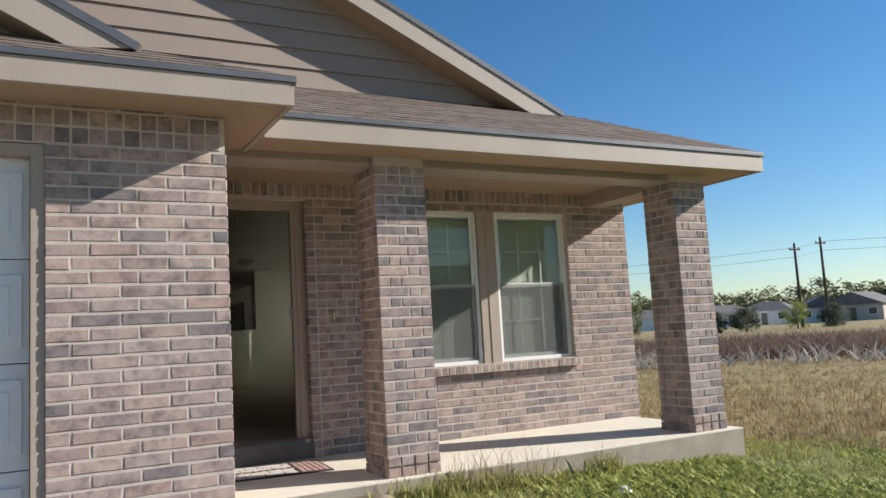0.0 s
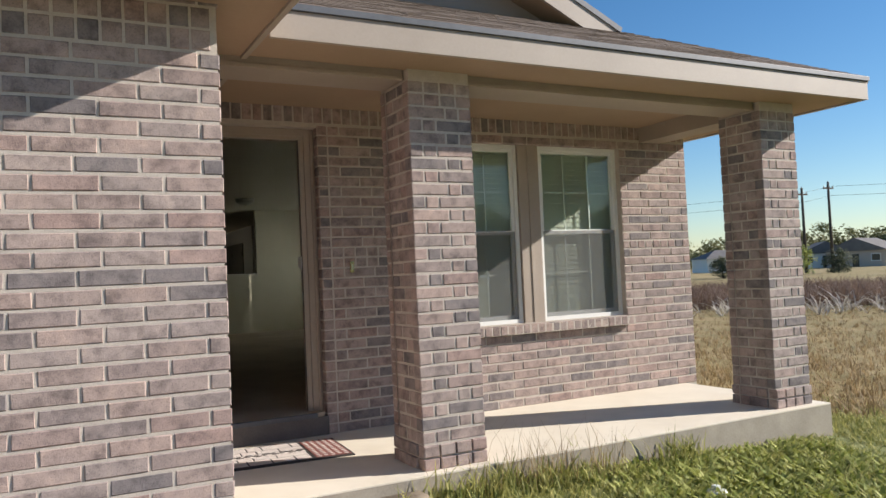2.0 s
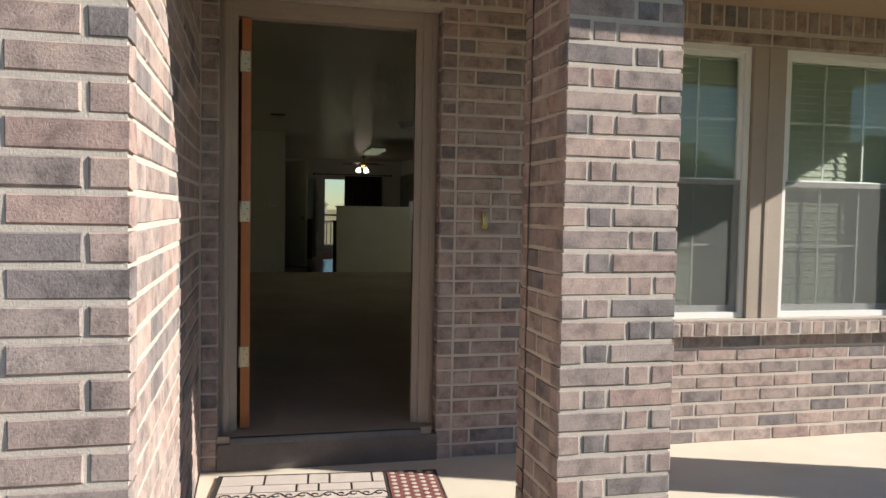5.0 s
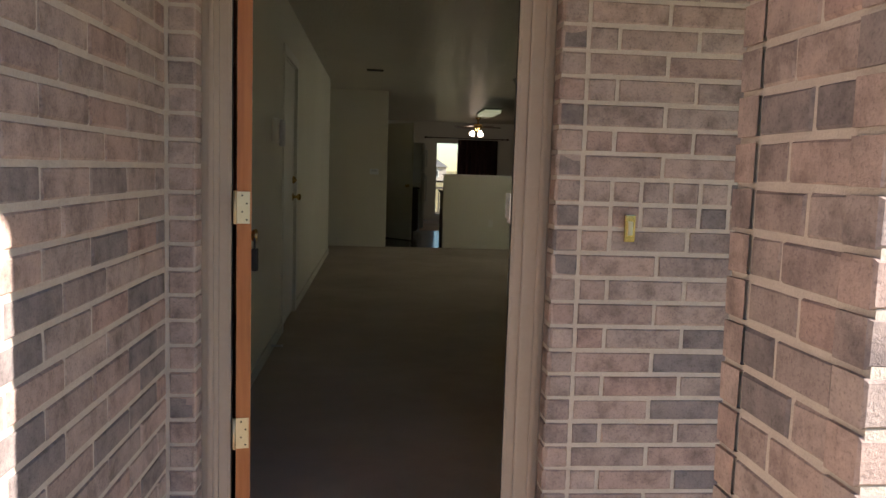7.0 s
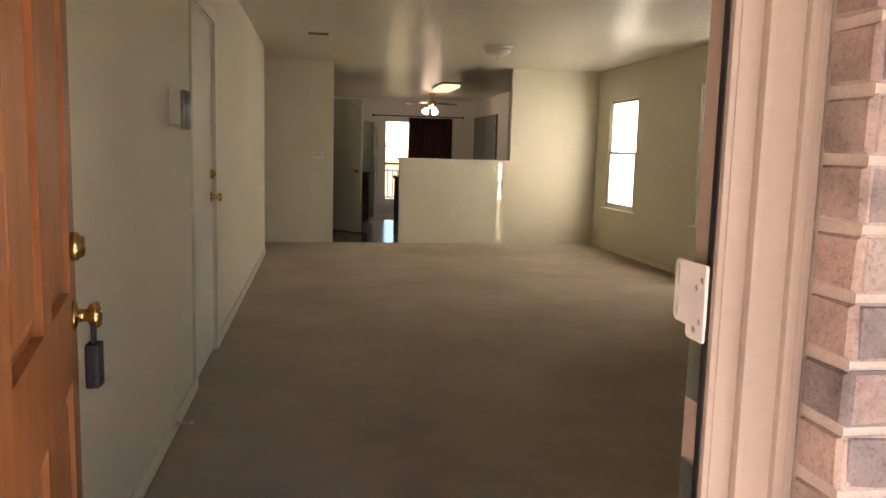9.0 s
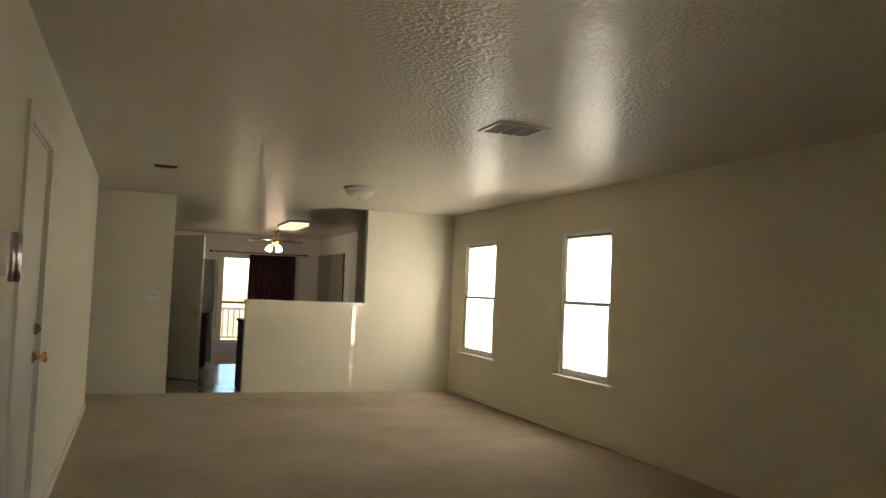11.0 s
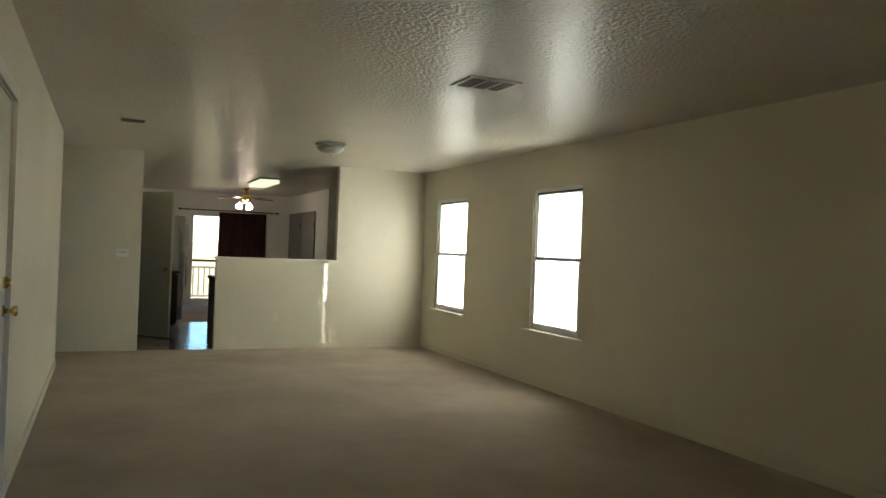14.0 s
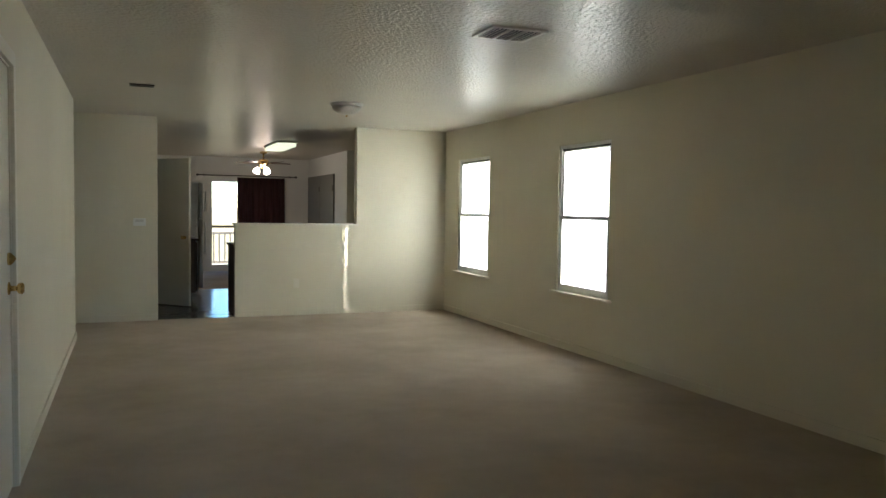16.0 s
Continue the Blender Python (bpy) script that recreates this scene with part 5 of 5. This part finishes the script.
def tree(deg, dist, tall, wide, mat, label, seed, name="tree", trunk=0.3):
    rnd = random.Random(seed)
    p = place(deg, dist)
    p.z = height(p.x, p.y) - 0.05
    ob = thing(name, label, name, p)
    bm = bmesh.new()
    lathe(bm, (0, 0, 0), (0.03, 0.02, 1), [(0, tall * 0.035), (tall * 0.2, tall * 0.024), (tall * 0.5, tall * 0.016), (tall * 0.8, tall * 0.006)], 9)
    for k in range(7):
        a, z = rnd.uniform(0, 6.28), tall * rnd.uniform(trunk * 0.7, 0.65)
        tube(bm, (0, 0, z), (math.cos(a) * wide * 0.35, math.sin(a) * wide * 0.35, z + tall * rnd.uniform(0.1, 0.28)), tall * 0.012, tall * 0.003, 6)
    part("trunk", bm, BARK, ob)
    verts, faces = [], []
    clumps = []
    for _ in range(26):
        a, r = rnd.uniform(0, 6.28), wide * 0.5 * rnd.random() ** 0.6
        zz = tall * rnd.uniform(trunk, 0.95)
        k = 1 - abs((zz / tall - trunk) / (1 - trunk) - 0.45) * 1.1
        clumps.append((math.cos(a) * r * max(k, 0.3), math.sin(a) * r * max(k, 0.3), zz, wide * rnd.uniform(0.10, 0.2)))
    for cx, cy, cz, cr in clumps:
        for _ in range(95):
            d = Vector((rnd.gauss(0, 1), rnd.gauss(0, 1), rnd.gauss(0, 0.8)))
            d = d.normalized() * cr * rnd.random() ** 0.4
            c = Vector((cx, cy, cz)) + d
            u = Vector((rnd.gauss(0, 1), rnd.gauss(0, 1), rnd.gauss(0, 1))).normalized() * wide * 0.028 * rnd.uniform(0.6, 1.4)
            v = u.orthogonal().normalized() * u.length * 0.6
            i = len(verts)
            verts += [tuple(c - u), tuple(c + v), tuple(c + u), tuple(c - v)]
            faces.append((i, i + 1, i + 2, i + 3))
    me = bpy.data.meshes.new("crown")
    me.from_pydata(verts, [], faces)
    me.materials.append(mat)
    o = new("crown", me)
    o.parent = ob
    return ob


tree(40.9, 62, 4.6, 3.6, LEAFGREEN, "olive-green tree beyond the field", 1, trunk=0.15)
tree(39.2, 66, 4.0, 3.6, LEAFGREEN, "olive-green tree beyond the field", 12, trunk=0.15)
for i, (deg, dist, tall, wide) in enumerate(((42.5, 150, 9, 9), (44.5, 160, 8, 10), (46.5, 150, 8, 10), (48, 160, 9, 11), (49.6, 155, 9, 10), (51, 160, 10, 11), (52.6, 150, 9, 11),
                                             (53.9, 165, 12, 10), (55.3, 160, 10, 12), (57, 165, 10, 12), (58.5, 160, 10, 12), (60.2, 160, 11, 12), (62, 165, 10, 12), (64, 160, 11, 12), (66, 165, 10, 12))):
    tree(deg, dist * 1.25, tall * 0.8, wide, LEAFGREEN, "far green tree behind the houses", 30 + i, trunk=0.12)


def far_woods():
    """The low wooded rise that closes the view, in leafy clumps."""
    rnd = random.Random(55)
    verts, faces = [], []
    for _ in range(420):
        deg, dist = rnd.uniform(34, 74), rnd.uniform(215, 300)
        c = place(deg, dist)
        tall = (4.2 + 2.0 * noise.noise((deg * 0.35, 1, 0))) * dist / 215 * rnd.uniform(0.6, 1.1)
        wide = rnd.uniform(3, 6)
        for _ in range(46):
            q = c + Vector((rnd.gauss(0, wide * 0.4), rnd.gauss(0, wide * 0.4), tall * rnd.random() ** 0.7 - 0.5))
            u = Vector((rnd.gauss(0, 1), rnd.gauss(0, 1), rnd.gauss(0, 1))).normalized() * rnd.uniform(0.3, 0.75)
            v = u.orthogonal().normalized() * u.length * 0.7
            i = len(verts)
            verts += [tuple(q - u), tuple(q + v), tuple(q + u), tuple(q - v)]
            faces.append((i, i + 1, i + 2, i + 3))
    me = bpy.data.meshes.new("far_woods")
    me.from_pydata(verts, [], faces)
    me.materials.append(LEAFGREEN)
    tagged(new("far_woods", me), "olive-green woods along the far rise", "woods", kind="stuff")


far_woods()
tree(52.2, 92, 3.0, 3.0, LEAFLIME, "bright yellow-green bush beside the poles", 70, "bush", 0.08)
tree(49.0, 88, 2.7, 4.2, LEAFGREY, "grey-green bush before the white house", 71, "bush", 0.06)
tree(47.2, 88, 2.2, 3.2, LEAFGREY, "grey-green bush before the white house", 72, "bush", 0.06)
tree(54.4, 95, 2.6, 3.6, LEAFGREY, "grey-green bush beyond the field", 73, "bush", 0.06)


def far_house(deg, dist, w, d, wall_h, roof_h, turn, wall_mat, label, gable_front=False):
    p = place(deg, dist)
    p.z = -0.6
    ob = thing("house", label, "house", p)
    ob.rotation_euler = (0, 0, radians(-deg + turn))
    bm = bmesh.new()
    box(bm, -w / 2, w / 2, -d / 2, d / 2, 0, wall_h)
    part("wall", bm, wall_mat, ob)
    bm = bmesh.new()
    e = 0.4
    if gable_front:
        prism(bm, [(-w / 2 - e, -d / 2 - e, wall_h), (w / 2 + e, -d / 2 - e, wall_h), (0, -d / 2 - e, wall_h + roof_h)], (0, d + 2 * e, 0))
    else:
        a = [(-w / 2 - e, -d / 2 - e, wall_h), (w / 2 + e, -d / 2 - e, wall_h), (w / 2 + e, d / 2 + e, wall_h), (-w / 2 - e, d / 2 + e, wall_h)]
        r = [(-w / 2 + d * 0.35, 0, wall_h + roof_h), (w / 2 - d * 0.35, 0, wall_h + roof_h)]
        v = [bm.verts.new(q) for q in a + r]
        for f in ((0, 1, 5, 4), (1, 2, 5), (2, 3, 4, 5), (3, 0, 4), (3, 2, 1, 0)):
            bm.faces.new([v[i] for i in f])
    part("roof", bm, ROOFGREY, ob, "grey shingle roof")
    for i in range(3):
        x = -w / 2 + w * (i + 0.5) / 3
        win = None
        if i == 1:
            bm = bmesh.new()
            box(bm, x - 0.5, x + 0.5, -d / 2 - 0.04, -d / 2 + 0.02, 0.1, 2.1)
            part("door", bm, DARKGLASS, ob)
        else:
            bm = bmesh.new()
            box(bm, x - 0.7, x + 0.7, -d / 2 - 0.05, -d / 2 + 0.02, 0.9, 2.1)
            win = part("window", bm, HOUSEWHITE, ob)
            bm = bmesh.new()
            box(bm, x - 0.6, x + 0.6, -d / 2 - 0.07, -d / 2 - 0.045, 1.0, 2.0)
            part("pane", bm, DARKGLASS, win)
    return ob


far_house(47.6, 145, 9, 8, 2.4, 1.5, 20, HOUSEWHITE, "low white house with a grey roof")
far_house(50.6, 153, 9, 8, 2.5, 1.7, -15, HOUSEWHITE, "low white house with a grey roof")
far_house(53.6, 150, 8, 8, 2.5, 2.0, 10, HOUSEWHITE, "white gabled house beyond the field", True)
far_house(56.2, 145, 9, 9, 2.6, 2.1, -20, HOUSETAN, "tan gabled house with a dark porch", True)
far_house(59.5, 149, 10, 9, 2.6, 2.0, 15, HOUSETAN, "tan house with a grey roof")
far_house(63.0, 153, 10, 9, 2.6, 2.0, -10, HOUSEWHITE, "low white house with a grey roof")
far_house(43.0, 156, 10, 8, 2.4, 1.6, 5, HOUSEWHITE, "low white house with a grey roof")
far_house(3.0, 140, 12, 9, 2.6, 2.4, 0, HOUSETAN, "tan house behind the back yard")
far_house(14.0, 150, 12, 9, 2.6, 2.2, 10, HOUSETAN, "tan house behind the back yard")

for deg, dist, w, wall_h, roof_h, turn in ((112, 52, 13, 2.8, 3.0, 12), (126, 44, 14, 2.8, 3.4, -6), (143, 38, 13, 2.8, 3.2, 4), (162, 36, 14, 2.8, 3.4, -5), (185, 36, 13, 2.8, 3.0, 3)):
    far_house(deg, dist, w, 10, wall_h, roof_h, turn, HOUSETAN, "tan house with a grey roof across the street", deg in (126, 162))


def utility_pole(deg, dist, tall):
    p = place(deg, dist)
    p.z = -0.7
    ob = thing("utility_pole", "tall dark wooden utility pole with a crossarm", "utility pole", p, "utility poles")
    bm = bmesh.new()
    lathe(bm, (0, 0, 0), (0, 0, 1), [(0, 0.20), (tall, 0.13)], 10)
    part("pole", bm, POLEWOOD, ob)
    bm = bmesh.new()
    box(bm, -0.9, 0.9, -0.07, 0.07, tall - 0.8, tall - 0.62)
    part("crossarm", bm, POLEWOOD, ob)
    for x in (-0.8, 0.0, 0.8):
        bm = bmesh.new()
        lathe(bm, (x, 0, tall - 0.62 if x else tall), (0, 0, 1), [(0, 0.05), (0.12, 0.07), (0.2, 0.03)], 8)
        part("insulator", bm, STEEL, ob)
    return p + Vector((0, 0, tall - 0.5))


tops = [utility_pole(52.5, 100, 10.0), utility_pole(54.1, 104, 10.8)]
ends = [place(20, 150) + Vector((0, 0, 12)), place(85, 120) + Vector((0, 0, 10))]
for k, z in enumerate((0.0, -1.1)):
    bm = bmesh.new()
    chain = [ends[0], tops[0], tops[1], ends[1]]
    for a, b in zip(chain, chain[1:]):
        pts = [a.lerp(b, i / 10) + Vector((0, 0, z - 4 * 0.013 * (b - a).length * (i / 10) * (1 - i / 10))) for i in range(11)]
        for q, r in zip(pts, pts[1:]):
            tube(bm, q, r, 0.018, n=5)
    ob = part("power_line", bm, DARKMETAL)
    tagged(ob, "thin dark power line slung between poles", "power line", "power lines")


# ---------------------------------------------------------------- bricks, last
COURSE, LONG, JOINT, HIGH = 0.0775, 0.242, 0.010, 0.0665
brick_meshes = {}


def brick_mesh(length, tall, variant, proud=0.0):
    key = (round(length, 3), round(tall, 3), variant)
    if key not in brick_meshes:
        r = random.Random(str(key))
        j = lambda s: r.uniform(-s, s)
        L, H = length, tall
        v = [(0, 0.075, 0), (L, 0.075, 0), (L, 0.075, H), (0, 0.075, H)]
        v += [(j(.0012), 0.006, j(.0012)), (L + j(.0012), 0.006, j(.0012)), (L + j(.0012), 0.006, H + j(.0012)), (j(.0012), 0.006, H + j(.0012))]
        e = 0.005
        v += [(e + j(.002), j(.0015), e + j(.002)), (L - e + j(.002), j(.0015), e + j(.002)), (L - e + j(.002), j(.0015), H - e + j(.002)), (e + j(.002), j(.0015), H - e + j(.002))]
        f = [(8, 9, 10, 11)]
        for a, b in ((0, 4), (4, 8)):
            for i in range(4):
                k = (i + 1) % 4
                f.append((a + i, a + k, b + k, b + i))
        me = bpy.data.meshes.new("brick")
        me.from_pydata(v, [], f)
        me.materials.append(BRICK)
        brick_meshes[key] = me
    return brick_meshes[key]


brick_rnd = random.Random(77)


def put_brick(parent, frame_m, u, z, length, tall=HIGH, out=0.0):
    if length < 0.02:
        return
    o = new("brick", brick_mesh(length, tall, brick_rnd.randrange(4)))
    o.parent = parent
    o.matrix_local = frame_m @ Matrix.Translation((u, 0.0040 - out + brick_rnd.uniform(-0.0015, 0.0015), z)) @ Matrix.Rotation(brick_rnd.uniform(-0.003, 0.003), 4, "Y")


def lay(parent, frame_m, u0, u1, k0, k1, holes=(), end_short=True, headers=(), flip=False):
    """Running bond from the right-hand end; holes of (u0, u1, z0, z1); headers: courses of half bricks."""
    for k in range(k0, k1):
        z = k * COURSE
        cells, u = [], u1
        short = 0.085
        pitch = short + JOINT if k in headers else LONG + JOINT
        if k % 2 and end_short and k not in headers:
            cells.append((u - short, u))
            u -= short + JOINT
        while u > u0 + 0.02:
            a = max(u0, u - pitch + JOINT)
            cells.append((a, u))
            u = a - JOINT
        if flip:
            cells = [(u0 + u1 - b, u0 + u1 - a) for a, b in cells]
        for a, b in cells:
            spans = [(a, b)]
            for h0, h1, z0, z1 in holes:
                if z + HIGH * 0.6 > z0 and z + HIGH * 0.4 < z1:
                    nxt = []
                    for p, q in spans:
                        if q <= h0 or p >= h1:
                            nxt.append((p, q))
                        else:
                            if h0 - p > 0.03:
                                nxt.append((p, h0))
                            if q - h1 > 0.03:
                                nxt.append((h1, q))
                    spans = nxt
            for p, q in spans:
                put_brick(parent, frame_m, p, z, q - p)


def soldiers(parent, frame_m, u0, u1, z0, tall, width=0.0665, pitch=0.0765):
    u = u0
    while u < u1 - 0.03:
        put_brick(parent, frame_m, u, z0, min(width, u1 - u), tall)
        u += pitch


FACE = Matrix.Identity(4)
# front wall
lay(wall_door, FACE, GX + 0.002, DOOR[0] - 0.002, 0, 30, end_short=False)
for k in range(30):
    put_brick(wall_door, FACE, BRICK_EDGE + 0.002, k * COURSE, 0.074)
lay(wall_door, FACE, BRICK_EDGE + 0.086, 2.715, 0, 30, headers=(16, 17), flip=True)
soldiers(wall_door, FACE, GX + 0.002, 2.715, 2.335, 0.205)
lay(wall_window, FACE, 2.725, 5.80, 0, 30, [(WIN[0] - 0.004, WIN[1] + 0.004, WIN[2] - 0.09, WIN[3] + 0.005)], headers=(17,))
soldiers(wall_window, FACE, 2.725, 5.80, 2.335, 0.205)
# sill of bricks on edge, sloping out
soldiers(wall_window, Matrix.Translation((0, -0.068, 0)), WIN[0] - 0.03, WIN[1] + 0.045, 0.617, 0.075, 0.0665, 0.0765)
bm = bmesh.new()
box(bm, WIN[0] - 0.03, WIN[1] + 0.04, -0.062, 0.07, 0.617, 0.690)
part("sill_bed", bm, MORTAR, wall_window)
# brick returns beside the door
for k in range(0, 30):
    for x, rot in ((DOOR[0] + 0.004, 90), (BRICK_EDGE - 0.004, -90)):
        m = Matrix.Translation((x, 0.006 if rot > 0 else 0.086, k * COURSE)) @ Matrix.Rotation(radians(rot), 4, "Z")
        o = new("brick", brick_mesh(0.080, HIGH, k % 4))
        o.parent = wall_door
        o.matrix_local = m
# garage
lay(wall_garage, Matrix.Translation((0, GY, 0)), -1.05, GX, -4, 28, [(-2.7, -0.104, -1, 2.165)])
soldiers(wall_garage, Matrix.Translation((0, GY, 0)), -1.05, GX, 2.172, 0.090, 0.080, 0.090)
soldiers(wall_garage, Matrix.Translation((0, GY, 0)), -1.05, GX, 2.272, 0.090, 0.080, 0.090)
lay(wall_garage, Matrix.Translation((0, GY, -0.030)), -1.05, GX, 31, 32)
SIDE = Matrix.Translation((GX, 0, 0)) @ Matrix.Rotation(radians(90), 4, "Z")
lay(wall_side, SIDE, GY + 0.085, -0.004, -2, 31)


def column(x0, y0, w, d, top, label):
    ob = thing("brick_column", label, "brick column", (x0 + w / 2, y0 + d / 2, 0.0), "porch columns")
    base = Matrix.Translation((-w / 2, -d / 2, 0))
    bm = bmesh.new()
    box(bm, 0.008, w - 0.008, 0.008, d - 0.008, 0, top, m=base)
    part("core", bm, MORTAR, ob)
    front, back = base, base @ Matrix.Translation((w, d, 0)) @ Matrix.Rotation(math.pi, 4, "Z")
    left = base @ Matrix.Translation((0, d, 0)) @ Matrix.Rotation(radians(-90), 4, "Z")
    right = base @ Matrix.Translation((w, 0, 0)) @ Matrix.Rotation(radians(90), 4, "Z")
    s = (w - LONG - 2 * JOINT) / 2
    n = int(top / COURSE)
    for k in range(n):
        z = k * COURSE
        out = 0.014 if k < 2 else 0.0
        for f in (front, back):
            if k < 2 or k >= n - 2:
                q = (w - 3 * JOINT) / 4
                sizes = [q] * 4
            else:
                sizes = [LONG, s, s] if k % 2 else [s, s, LONG]
            u = 0.0
            for L in sizes:
                put_brick(ob, f, u, z, L, out=out)
                u += L + JOINT
        for f in (left, right):
            u, end = 0.080, d - 0.080
            mid = (u + end) / 2 + (0.03 if k % 2 else -0.03)
            put_brick(ob, f, u, z, mid - JOINT / 2 - u, out=out)
            put_brick(ob, f, mid + JOINT / 2, z, end - mid - JOINT / 2, out=out)
    return ob


column(2.112, -1.447, 0.428, 0.42, 2.39, "brown and grey brick porch column")
column(5.141, -1.447, 0.403, 0.42, 2.39, "brown and grey brick porch column")
